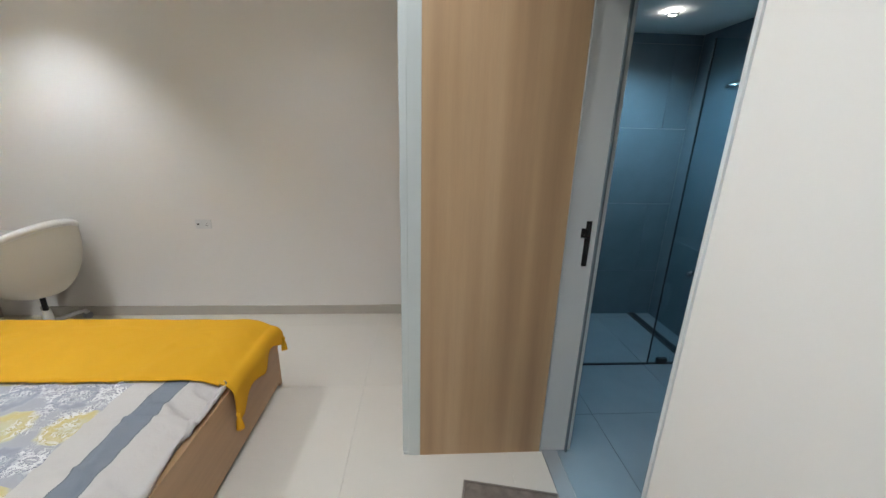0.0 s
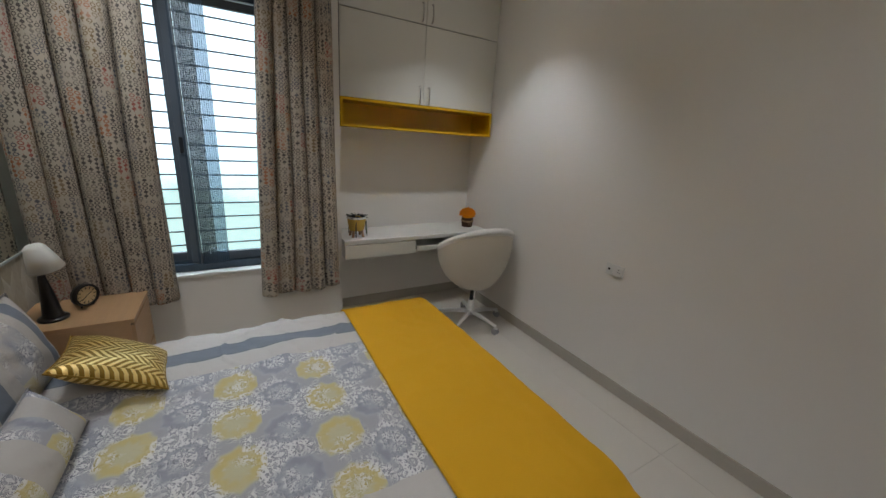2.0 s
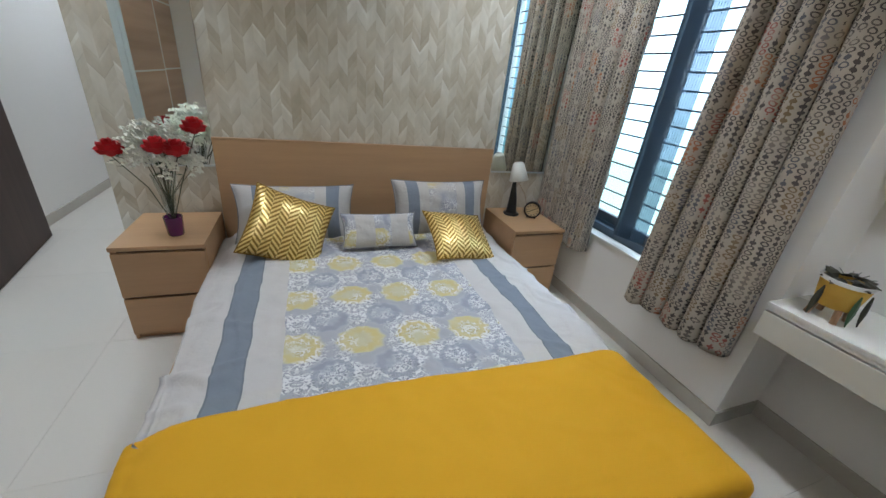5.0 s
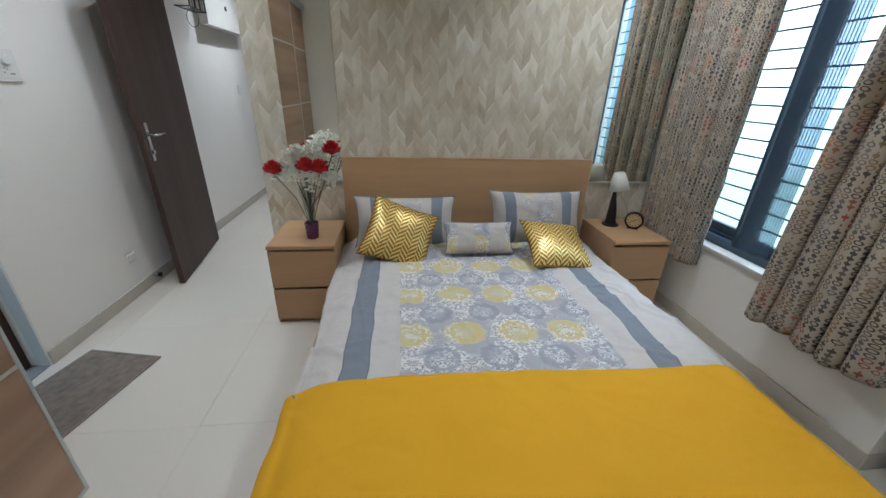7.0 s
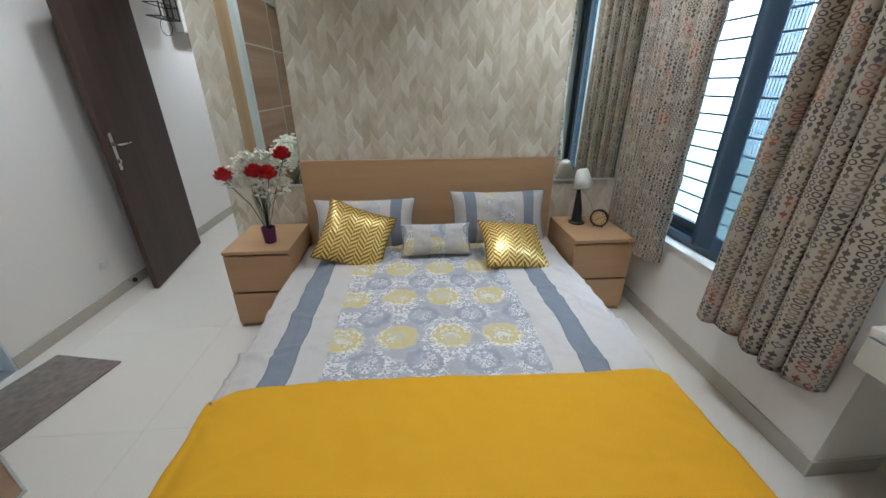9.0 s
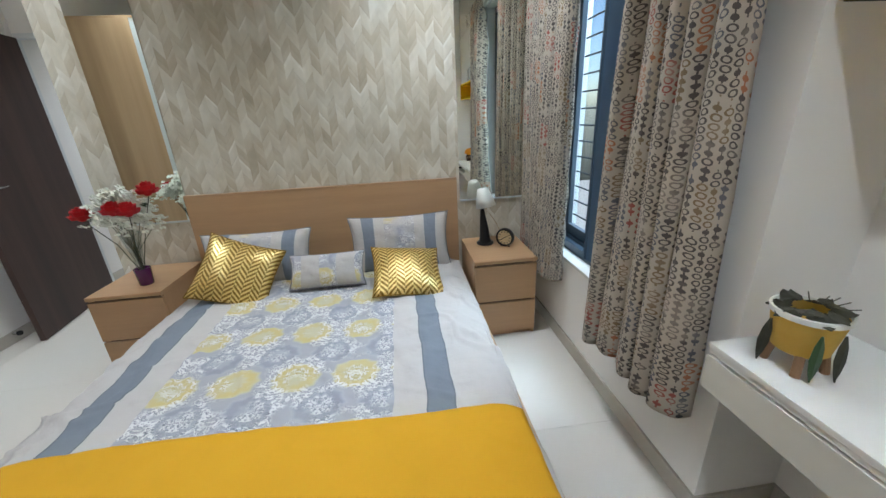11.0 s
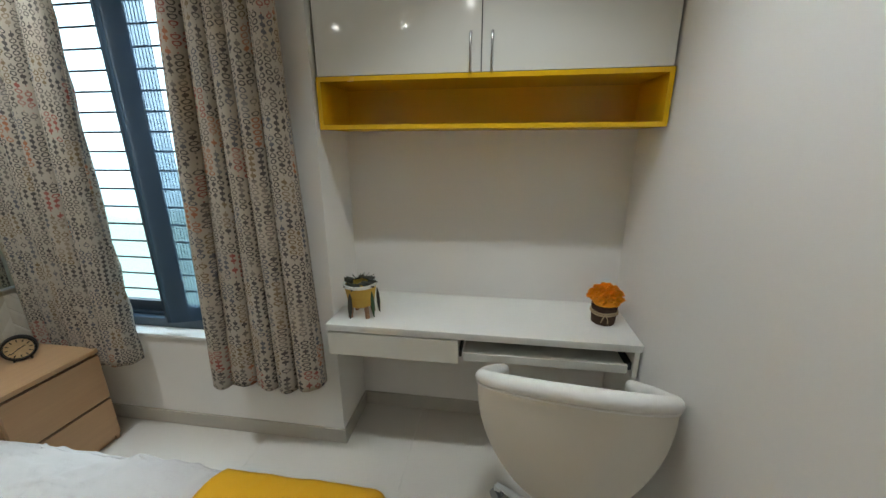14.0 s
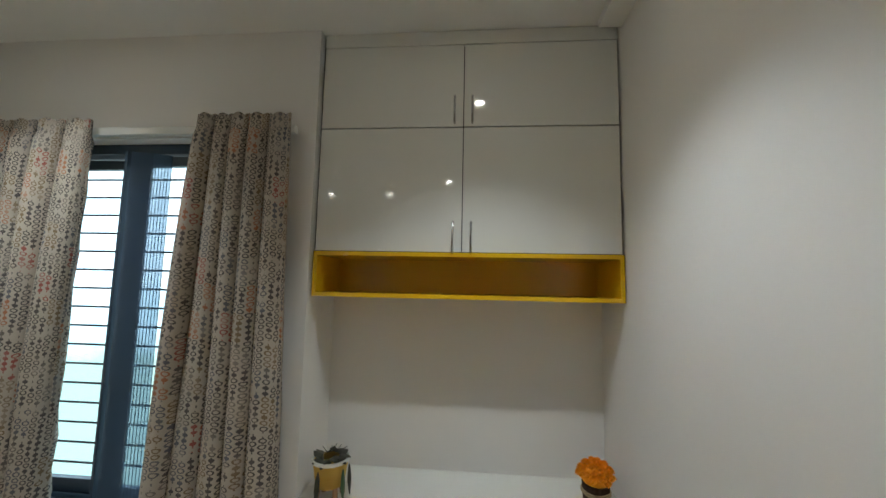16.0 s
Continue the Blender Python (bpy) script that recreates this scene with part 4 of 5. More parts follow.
def bar_handle(parent, y, za, zb):
    b = bmesh.new()
    x = -2.366
    tube(b, [(x, y, za + 0.008), (x + 0.012, y, za + 0.006), (x + 0.024, y, za + 0.014), (x + 0.028, y, (za + zb) / 2), (x + 0.024, y, zb - 0.014), (x + 0.012, y, zb - 0.006), (x, y, zb - 0.008)], 0.0052, 10)
    part("handle", b, "chrome", parent, "chrome bow handle", True)


cab = thing("wall_cabinet", "glossy white fitted wall cabinets with four doors and chrome handles", "cabinet")
# Near-black carcass and added side strips paint the shade in the narrow gaps.
build("carcass", [(NX + 0.001, -2.389, NI + 0.001, NY - 0.001, 1.8025, 2.845), (NX + 0.01, -2.38, NI + 0.001, NI + 0.0115, 1.60, 1.8020), (NX + 0.01, -2.38, NY - 0.0055, NY - 0.001, 1.60, 1.8020)], "dark", cab)
build("filler_panel", [(-2.388, -2.369, NI + 0.012, NY - 0.006, 2.780, 2.846)], "gloss", cab, "", 0.001)
for ya, yb, hy in ((NI + 0.014, 2.360, 2.322), (2.364, NY - 0.010, 2.402)):
    for za, zb, ha, hb in ((1.806, 2.374, 1.795, 1.945), (2.380, 2.774, 2.388, 2.525)):
        dd = build("cabinet_door", [(-2.388, -2.367, ya, yb, za, zb)], "gloss", cab, "", 0.001)
        bar_handle(dd, hy, ha, hb)

# ---- wardrobe ----
wr = thing("wardrobe", "tall oak veneer wardrobe with metal-striped sliding doors", "wardrobe")
WH = 2.36
build("side_panel", [(0.888, 1.498, 1.492, 1.510, 0, WH)], "ward_v", wr, "upright grained side panel")
build("side_panel", [(0.888, 1.498, NY - 0.03, NY - 0.014, 0, WH)], "ward_v", wr)
build("carcass", [(0.888, 1.498, 1.511, NY - 0.031, 0.06, WH - 0.02)], "ward_v", wr)
build("top_panel", [(0.83, 1.498, 1.492, NY - 0.014, WH + 0.0005, WH + 0.02)], "ward_v", wr)
build("track", [(0.806, 0.887, 1.498, NY - 0.014, 0.0, 0.014)], "alu", wr)
build("track", [(0.806, 0.887, 1.498, NY - 0.014, WH - 0.05, WH)], "alu", wr)
for x, ya, yb in ((0.802, 1.500, 2.31), (0.844, 2.25, NY - 0.016)):
    door = build("sliding_door", [(x + 0.004, x + 0.024, ya + 0.012, yb - 0.012, 0.02, WH - 0.052)], "ward_h", wr)
    build("edge_profile", [(x, x + 0.030, ya, ya + 0.0115, 0.018, WH - 0.05)], "alu", door, "", 0.002)
    build("edge_profile", [(x, x + 0.030, yb - 0.0115, yb, 0.018, WH - 0.05)], "alu", door, "", 0.002)
    for z in (0.605, 1.225, 1.845):
        build("strip", [(x + 0.0015, x + 0.0035, ya + 0.012, yb - 0.012, z - 0.007, z + 0.007)], "alu", door)
build("end_post", [(0.8325, 0.887, 1.492, 1.503, 0.0, WH - 0.05)], "alu", wr)


# ---- chair ----
chair = thing("swivel_chair", "cream fabric tub chair on a white five star base with castors", "chair", (-1.95, 2.715, 0), -5)
bm = bmesh.new()
A0 = radians(128)


def shell(u, v):
    a = -A0 + 2 * A0 * u
    back = (math.cos(a) + 1) / 2
    rim = 0.595 + 0.292 * back ** 1.05
    z = 0.355 + (rim - 0.355) * v ** 1.25
    r = 0.115 + 0.197 * math.sin(min(1.0, v * 1.05 + 0.02) * math.pi / 2) ** 0.8
    rx, ry = r * 1.02, r * (1.02 if v > 0.2 else 1.0)
    flat = 0.80 if math.cos(a) > 0 else 1.0
    return Vector((rx * math.cos(a) * (1 + (flat - 1) * v), ry * math.sin(a), z))


grid_mesh(bm, 48, 16, shell)
solid(part("shell", bm, "chair_cloth", chair, smooth=True), 0.035, -1)
bm = bmesh.new()
tube(bm, [shell(i / 48, 1.0) + Vector((-0.016 * math.cos(-A0 + 2 * A0 * i / 48), -0.016 * math.sin(-A0 + 2 * A0 * i / 48), 0.004)) for i in range(49)], 0.026, 12)
part("padded_rim", bm, "chair_rim", chair, "thick white padded rim", True)
bm = bmesh.new()
tube(bm, [shell(i / 48, 1.0) + Vector((0.001 * math.cos(-A0 + 2 * A0 * i / 48), 0.001 * math.sin(-A0 + 2 * A0 * i / 48), -0.020)) for i in range(49)], 0.0040, 8)
part("rim_piping", bm, "chair_rim", chair, "thin white seam cord under the rim", True)
bm = bmesh.new()
lathe(bm, [(0, 0.346), (0.10, 0.346), (0.13, 0.365), (0.17, 0.42), (0.205, 0.46), (0.20, 0.49), (0.15, 0.505), (0, 0.51)], 36)
part("seat", bm, "chair_cloth", chair, smooth=True)
bm = bmesh.new()
lathe(bm, [(0, 0.15), (0.017, 0.15), (0.017, 0.34), (0.05, 0.342), (0.05, 0.352), (0, 0.352)], 16)
part("gas_lift", bm, "black", chair, smooth=False)
bm = bmesh.new()
lathe(bm, [(0, 0.08), (0.036, 0.08), (0.034, 0.12), (0.026, 0.215), (0, 0.215)], 18)
part("column_sleeve", bm, "plastic", chair, smooth=True)
for i in range(5):
    a = radians(20 + 72 * i)
    c, s = math.cos(a), math.sin(a)
    bm = bmesh.new()
    tube(bm, [(0.02 * c, 0.02 * s, 0.105), (0.18 * c, 0.18 * s, 0.092), (0.29 * c, 0.29 * s, 0.072)], [0.021, 0.017, 0.012], 8)
    leg = part("base_arm", bm, "plastic", chair, smooth=True)
    for off in (-0.013, 0.013):
        bm = bmesh.new()
        px, py = 0.29 * c - s * off, 0.29 * s + c * off
        tube(bm, [(px - s * -0.008, py + c * -0.008, 0.026), (px - s * 0.008, py + c * 0.008, 0.026)], 0.026, 16)
        part("castor_wheel", bm, "grey_plastic", leg, "grey castor wheel")
    bm = bmesh.new()
    tube(bm, [(0.285 * c, 0.285 * s, 0.026), (0.285 * c, 0.285 * s, 0.075)], 0.008, 8)
    box(bm, 0.29 * c - 0.014, 0.29 * c + 0.014, 0.29 * s - 0.014, 0.29 * s + 0.014, 0.044, 0.062, 0.005)
    part("castor_hood", bm, "plastic", leg)


# ---- flowers on the nightstand ----
vase = thing("flower_vase", "clear glass vase with white blossom and red roses", "vase", (0.165, 0.27, 0.55))
bm = bmesh.new()
lathe(bm, [(0, 0.012), (0.018, 0.012), (0.02, 0.10), (0.03, 0.2), (0.052, 0.31), (0.055, 0.31), (0.033, 0.2), (0.023, 0.10), (0.022, 0.008), (0, 0.008)], 24)
part("glass_body", bm, "vase_glass", vase, smooth=True)
cup = thing("candle_cup", "small dark purple glass cup on the nightstand round the vase foot", "cup", (0.165, 0.31, 0.55))
bm = bmesh.new()
lathe(bm, [(0, 0.0), (0.034, 0.0), (0.037, 0.006), (0.043, 0.098), (0.043, 0.102), (0.039, 0.102), (0.034, 0.01), (0, 0.01)], 28)
part("cup_body", bm, "purple", cup, smooth=True)
vase.matrix_basis = pose(0.165, 0.31, 0.561)
rnd = random.Random(4)


def petal_fan(b, c, r, count, up, rng):
    for i in range(count):
        a = 2 * math.pi * i / count + rng.random()
        d = Vector((math.cos(a), math.sin(a), up)).normalized()
        s = d.orthogonal().normalized() * r * 0.75
        p = Vector(c)
        vs = [b.verts.new(q) for q in (p, p + d * r * 0.55 + s, p + d * r, p + d * r * 0.55 - s)]
        b.faces.new(vs)


heads = []
for i in range(40):
    a, rr = rnd.uniform(0, 2 * math.pi), rnd.random() ** 0.6
    top = Vector((0.155 * rr * math.cos(a) * 1.1, 0.115 * rr * math.sin(a), 0.35 + 0.185 * (1 - rr * 0.8) + rnd.uniform(-0.03, 0.03)))
    heads.append(top)
    if i % 3 == 0:
        stem = bmesh.new()
        tube(stem, [(0.0, 0.0, 0.03), (top.x * 0.12, top.y * 0.12, 0.20), tuple(top * 0.99)], [0.0028, 0.0024, 0.001], 5)
        part("stem", stem, "stem", vase)
for i, top in enumerate(heads):
    b = bmesh.new()
    for j in range(16):
        p = top + Vector((rnd.gauss(0, 0.024), rnd.gauss(0, 0.022), rnd.gauss(0, 0.026)))
        petal_fan(b, p, rnd.uniform(0.013, 0.019), 5, rnd.uniform(0.1, 0.7), rnd)
        if j % 4 == 0:
            tube(b, [top - Vector((0, 0, 0.05)), (top + p) / 2 - Vector((0, 0, 0.012)), p], 0.0009, 4)
    part("blossom_spray", b, "petal_white", vase)
ROSES = [(0.160, 0.06, 0.425), (-0.030, 0.10, 0.450), (-0.105, 0.105, 0.442), (-0.165, 0.0, 0.530)]
for cx, cy, cz in ROSES:
    b = bmesh.new()
    for ring, (rad, cnt, hgt) in enumerate(((0.013, 4, 0.044), (0.026, 5, 0.041), (0.040, 6, 0.033), (0.052, 7, 0.019))):
        for i in range(cnt):
            a = 2 * math.pi * i / cnt + ring * 0.5
            da = math.pi / cnt * 1.25
            pts = []
            for aa, up, k in ((a - da, 0.3, 0.9), (a + da, 0.3, 0.9), (a + da * 0.8, 1.0, 1.1), (a, 1.12, 1.18), (a - da * 0.8, 1.0, 1.1)):
                pts.append(b.verts.new((cx + rad * k * math.cos(aa), cy + rad * k * math.sin(aa), cz - 0.014 + hgt * up * 1.55)))
            b.faces.new(pts)
    lathe(b, [(0, cz - 0.022), (0.014, cz - 0.018), (0.022, cz - 0.006), (0.012, cz + 0.012), (0, cz + 0.014)], 10, (cx, cy))
    rose = part("rose", b, "petal_red", vase, "red cloth rose")
    b = bmesh.new()
    tube(b, [(0.0, 0.0, 0.05), (cx * 0.4, cy * 0.4, 0.25), (cx, cy, cz - 0.02)], 0.0025, 6)
    part("rose_stem", b, "stem", rose)
leafb = bmesh.new()
for i in range(26):
    t = rnd.choice(ROSES)
    p = Vector(t) * rnd.uniform(0.72, 0.97)
    a = rnd.uniform(0, 6.28)
    d = Vector((math.cos(a), math.sin(a), rnd.uniform(-0.5, 0.6))).normalized() * 0.042
    s = d.cross(Vector((0, 0, 1))).normalized() * 0.013
    mid = p + d * 0.5 + Vector((0, 0, 0.004))
    vs = [leafb.verts.new(q) for q in (p, mid + s, p + d, mid - s)]
    leafb.faces.new(vs)
part("leaves", leafb, "leaf", vase, "green cloth leaves")

# ---- table lamp and clock ----
tl = thing("table_lamp", "small lamp with a black tapering stand and a white bell shade", "table lamp", (-1.945, 0.12, 0.55), 0)
bm = bmesh.new()
lathe(bm, [(0, 0), (0.058, 0), (0.060, 0.008), (0.056, 0.014), (0.030, 0.022), (0.022, 0.05), (0, 0.05)], 28)
part("base", bm, "black", tl, smooth=True)
bm = bmesh.new()
tube(bm, [(0, 0, 0.008), (0.002, 0, 0.03), (0.006, 0, 0.11), (0.014, 0, 0.19), (0.02, 0, 0.27)], [0.050, 0.038, 0.030, 0.020, 0.010], 18)
part("stand", bm, "black", tl, smooth=True)
bm = bmesh.new()
ax = Vector((-0.16, 0.16, -1)).normalized()
p0 = Vector((0.016, -0.002, 0.392))
tube(bm, [p0, p0 + ax * 0.012, p0 + ax * 0.06, p0 + ax * 0.128, p0 + ax * 0.122, p0 + ax * 0.06], [0.030, 0.040, 0.053, 0.070, 0.066, 0.03], 24)
part("shade", bm, "shade", tl, "white bell shaped shade", True)
bm = bmesh.new()
tube(bm, [(-0.01, 0.03, 0.24), (-0.06, 0.045, 0.17), (-0.10, 0.03, 0.09), (-0.12, -0.02, 0.015)], 0.002, 6)
part("cord", bm, "twine", tl)

clk = thing("alarm_clock", "round black alarm clock with a worn brass face", "clock", (-2.055, 0.20, 0.55), 0)
clk.matrix_basis = pose(-2.06, 0.22, 0.55, 0, 0, -38)
R, CZ = 0.060, 0.068
bm = bmesh.new()
pr = [(0.050, -0.022), (R, -0.016), (R + 0.003, 0.0), (R, 0.018), (0.052, 0.020), (0.050, 0.010), (0, 0.010)]
lathe(bm, [(0, -0.022)] + pr, 32)
bmesh.ops.rotate(bm, verts=bm.verts, cent=(0, 0, 0), matrix=Matrix.Rotation(radians(-90), 3, "X"))
bmesh.ops.translate(bm, verts=bm.verts, vec=(0, 0, CZ))
part("case", bm, "black", clk, smooth=False)
bm = bmesh.new()
lathe(bm, [(0, 0.0112), (0.049, 0.0112), (0.049, 0.0105), (0, 0.0105)], 32)
bmesh.ops.rotate(bm, verts=bm.verts, cent=(0, 0, 0), matrix=Matrix.Rotation(radians(-90), 3, "X"))
bmesh.ops.translate(bm, verts=bm.verts, vec=(0, 0, CZ))
part("face", bm, "clock_face", clk)
bm = bmesh.new()
for i in range(12):
    a = math.radians(30 * i)
    tube(bm, [(0.034 * math.sin(a), 0.013, CZ + 0.034 * math.cos(a)), (0.045 * math.sin(a), 0.013, CZ + 0.045 * math.cos(a))], 0.0022, 5)
part("dial_marks", bm, "black", clk)
for a, r in ((2.2, 0.036), (-1.1, 0.026)):
    bm = bmesh.new()
    tube(bm, [(0, 0.015, CZ), (r * math.sin(a), 0.015, CZ + r * math.cos(a))], 0.0018, 5)
    part("clock_hand", bm, "black", clk)
for sx in (-0.03, 0.03):
    bm = bmesh.new()
    tube(bm, [(sx, 0, 0), (sx * 0.8, 0, 0.02)], [0.004, 0.006], 8)
    part("foot", bm, "black", clk)

# ---- pots on the desk ----
pot = thing("felt_pot", "yellow felt pot on wooden legs tied with dried leaves", "decoration", (-2.365, 1.812, 0.75))
pot.matrix_basis = pose(-2.375, 1.815, 0.75) @ Matrix.Scale(1.2, 4)
bm = bmesh.new()
lathe(bm, [(0, 0.045), (0.045, 0.045), (0.050, 0.05), (0.062, 0.125), (0.064, 0.135), (0.060, 0.135), (0.055, 0.11), (0, 0.11)], 26)
part("cup", bm, "yellow_felt", pot, smooth=True)
bm = bmesh.new()
lathe(bm, [(0.0615, 0.126), (0.066, 0.128), (0.066, 0.139), (0.0615, 0.14), (0.059, 0.133), (0.0615, 0.126)], 26)
part("rim", bm, "shade", pot)
for i in range(4):
    a = radians(45 + 90 * i)
    bm = bmesh.new()
    tube(bm, [(0.040 * math.cos(a), 0.040 * math.sin(a), 0.055), (0.050 * math.cos(a), 0.050 * math.sin(a), 0.0)], 0.009, 10)
    part("leg", bm, "timber", pot)
rl = random.Random(9)


def leaf(b, p, d, w, bend=0.0):
    p, d = Vector(p), Vector(d)
    s = d.cross(Vector((0.1, 0.2, 1))).normalized() * w
    nrm = s.cross(d).normalized()
    row = []
    for t, k in ((0, 0.15), (0.25, 0.8), (0.55, 1.0), (0.8, 0.6), (1, 0.05)):
        c = p + d * t + nrm * bend * t * t
        row.append((b.verts.new(c + s * k), b.verts.new(c + nrm * 0.003), b.verts.new(c - s * k)))
    for q, r2 in zip(row, row[1:]):
        b.faces.new((q[0], q[1], r2[1], r2[0]))
        b.faces.new((q[1], q[2], r2[2], r2[1]))


for a in (-20, 60, 100, 215):
    b = bmesh.new()
    c, s = math.cos(radians(a)), math.sin(radians(a))
    leaf(b, (0.064 * c, 0.064 * s, 0.112), (0.006 * c, 0.006 * s, -0.104), 0.010, 0.0)
    solid(part("tied_leaf", b, "leaf" if a == 60 else "dry_leaf", pot), 0.002)
b = bmesh.new()
for i in range(26):
    a = rl.uniform(0, 6.28)
    leaf(b, (0.03 * math.cos(a), 0.03 * math.sin(a), 0.138 + rl.uniform(0, 0.016)), (rl.uniform(0.025, 0.045) * math.cos(a + rl.uniform(-0.5, 0.5)), rl.uniform(0.025, 0.045) * math.sin(a), rl.uniform(-0.02, 0.006)), rl.uniform(0.010, 0.018), 0.004)
for i in range(6):
    a = rl.uniform(2.6, 4.4)
    tube(b, [(0.04 * math.cos(a), 0.04 * math.sin(a), 0.14), (0.078 * math.cos(a), 0.078 * math.sin(a), 0.142 + rl.uniform(-0.006, 0.01))], 0.0012, 4)
part("leaf_clump", b, "dry_leaf", pot, "heap of dark dried leaves and twigs")

pm = thing("flower_pot", "brown basket pot with a dome of orange cloth flowers", "flower pot", (-2.455, 2.945, 0.75))
bm = bmesh.new()
lathe(bm, [(0, 0.002), (0.043, 0.002), (0.046, 0.01), (0.050, 0.07), (0.048, 0.085), (0, 0.085)], 22)
for i in range(30):
    a = 2 * math.pi * i / 30
    c, q = math.cos(a), math.sin(a)
    tube(bm, [(0.046 * c, 0.046 * q, 0.0), (0.0515 * c, 0.0515 * q, 0.088 + rl.uniform(-0.003, 0.003))], 0.0052, 5)
part("basket", bm, "basket", pm, "basket of upright brown sticks")
bm = bmesh.new()
for z in (0.052, 0.062):
    tube(bm, [(0.058 * math.cos(a), 0.058 * math.sin(a), z + 0.002 * math.sin(3 * a)) for a in [i * math.pi / 10 for i in range(21)]], 0.0038, 6)
for p_, q_ in (((0.066, -0.022, 0.042), (0.060, -0.026, 0.020)), ((0.066, 0.000, 0.040), (0.060, 0.004, 0.018)), ((0.068, -0.024, 0.066), (0.064, -0.030, 0.056)), ((0.068, 0.004, 0.066), (0.064, 0.010, 0.056))):
    tube(bm, [(0.060, -0.010, 0.058), p_, q_], 0.0024, 5)
part("twine", bm, "twine", pm, "knotted pale twine")
bm = bmesh.new()
lathe(bm, [(0.050, 0.090), (0.060, 0.104), (0.060, 0.128), (0.044, 0.152), (0.022, 0.163), (0, 0.166)], 20)
part("blossom_bed", bm, "petal_orange", pm, smooth=True)
for i in range(30):
    t = i / 30
    ph = math.acos(1 - t * 1.05)
    a = i * 2.399
    c = Vector((0.066 * math.sin(ph) * math.cos(a), 0.066 * math.sin(ph) * math.sin(a), 0.112 + 0.058 * math.cos(ph)))
    b = bmesh.new()
    for j in range(3):
        petal_fan(b, c + Vector((0, 0, 0.003 * j)), 0.021 - 0.004 * j, 8, 0.25 + 0.5 * j, rl)
    bmesh.ops.create_icosphere(b, subdivisions=1, radius=0.012, matrix=Matrix.Translation(c))
    part("blossom", b, "petal_orange", pm)

# ---- mat ----
mt = thing("door_mat", "taupe pile mat with a bound edge before the bathroom door", "mat", (1.238, 0.998, 0.0), -12)
bm = bmesh.new()
grid_mesh(bm, 40, 40, lambda u, v: Vector((-0.205 + 0.41 * u, -0.295 + 0.59 * v, 0.011 + 0.004 * noise.noise(Vector((u * 18, v * 18, 1))))))
ret = part("mat_top", bm, "mat", mt, smooth=True)
solid(ret, 0.008, -1)
bm = bmesh.new()
tube(bm, [(-0.21, -0.30, 0.007), (0.21, -0.30, 0.007), (0.21, 0.30, 0.007), (-0.21, 0.30, 0.007), (-0.21, -0.30, 0.007)], 0.006, 6)
part("binding", bm, "mat_edge", mt)


# ---- wall plates ----
def plate(name, label, at, turn, w, h, rockers):
    q = thing(name, label, "switch" if "switch" in name else "socket", at, turn)
    build("plate", [(-w / 2, w / 2, -0.009, -0.0005, -h / 2, h / 2)], "plastic", q, "", 0.003)
    for i in range(rockers):
        xx = -w / 2 + w * (i + 0.5) / rockers
        build("rocker", [(xx - w / rockers * 0.34, xx + w / rockers * 0.34, -0.012, -0.0092, -h * 0.3, h * 0.3)], "plastic", q, "", 0.001)
    return q


s1 = plate("wall_switch", "small white switch and socket plate on the plain white wall", (-0.885, NY, 0.815), 0, 0.125, 0.075, 2)
for q_ in [(-0.045, -0.030, -0.0128, -0.0122, -0.006, 0.008), (0.02, 0.026, -0.0128, -0.0122, -0.01, -0.004), (0.034, 0.04, -0.0128, -0.0122, -0.01, -0.004), (0.027, 0.033, -0.0128, -0.0122, 0.008, 0.014)]:
    build("socket_hole", [q_], "dark", s1)
s2 = plate("wall_switch", "white switch plate with a round fan dial beside the bathroom door", (EX, 0.362, 1.484), -90, 0.150, 0.145, 0)
build("inner_frame", [(-0.062, 0.062, -0.0105, -0.0092, -0.058, 0.058)], "plastic", s2, "", 0.0006)
bm = bmesh.new()
tube(bm, [(0.012, -0.0108, 0.026), (0.012, -0.017, 0.026), (0.012, -0.024, 0.026)], [0.029, 0.027, 0.020], 24)
part("fan_dial", bm, "plastic", s2, smooth=False)
build("rocker", [(-0.052, -0.026, -0.0125, -0.0107, 0.006, 0.050)], "plastic", s2, "", 0.0006)
for q_ in [(-0.006, 0.002, -0.0112, -0.0107, -0.014, -0.008), (0.006, 0.013, -0.0112, -0.0107, -0.020, -0.014), (0.018, 0.044, -0.0112, -0.0107, -0.040, -0.034), (-0.012, -0.004, -0.0112, -0.0107, -0.034, -0.028)]:
    build("socket_hole", [q_], "grey_plastic", s2)
plate("wall_socket", "low white socket plate near the skirting", (EX, -0.01, 0.29), -90, 0.080, 0.050, 1)

# ---- open entrance door ----
dr = thing("door_1", "dark brown veneered door standing open against the wall", "door", (1.415, -1.0, 0), 0)
dr.matrix_basis = pose(1.455, -1.035, 0, 0, 0, 9.0)
build("leaf", [(-0.036, 0.0, 0.0, 0.93, 0.008, 2.12)], "brown", dr, "", 0.002)
hb = build("lock_plate", [(-0.041, -0.0362, 0.845, 0.882, 0.93, 1.18)], "chrome", dr, "", 0.002)
bm = bmesh.new()
tube(bm, [(-0.041, 0.863, 1.10), (-0.085, 0.863, 1.10), (-0.092, 0.85, 1.10), (-0.092, 0.745, 1.102)], [0.009, 0.009, 0.009, 0.007], 10)
part("door_handle", bm, "chrome", dr, "brushed steel lever handle", True)
bm = bmesh.new()
tube(bm, [(-0.041, 0.863, 0.99), (-0.052, 0.863, 0.99)], 0.014, 14)
part("keyhole_rose", bm, "chrome", dr)
dr["kind"] = "structure"
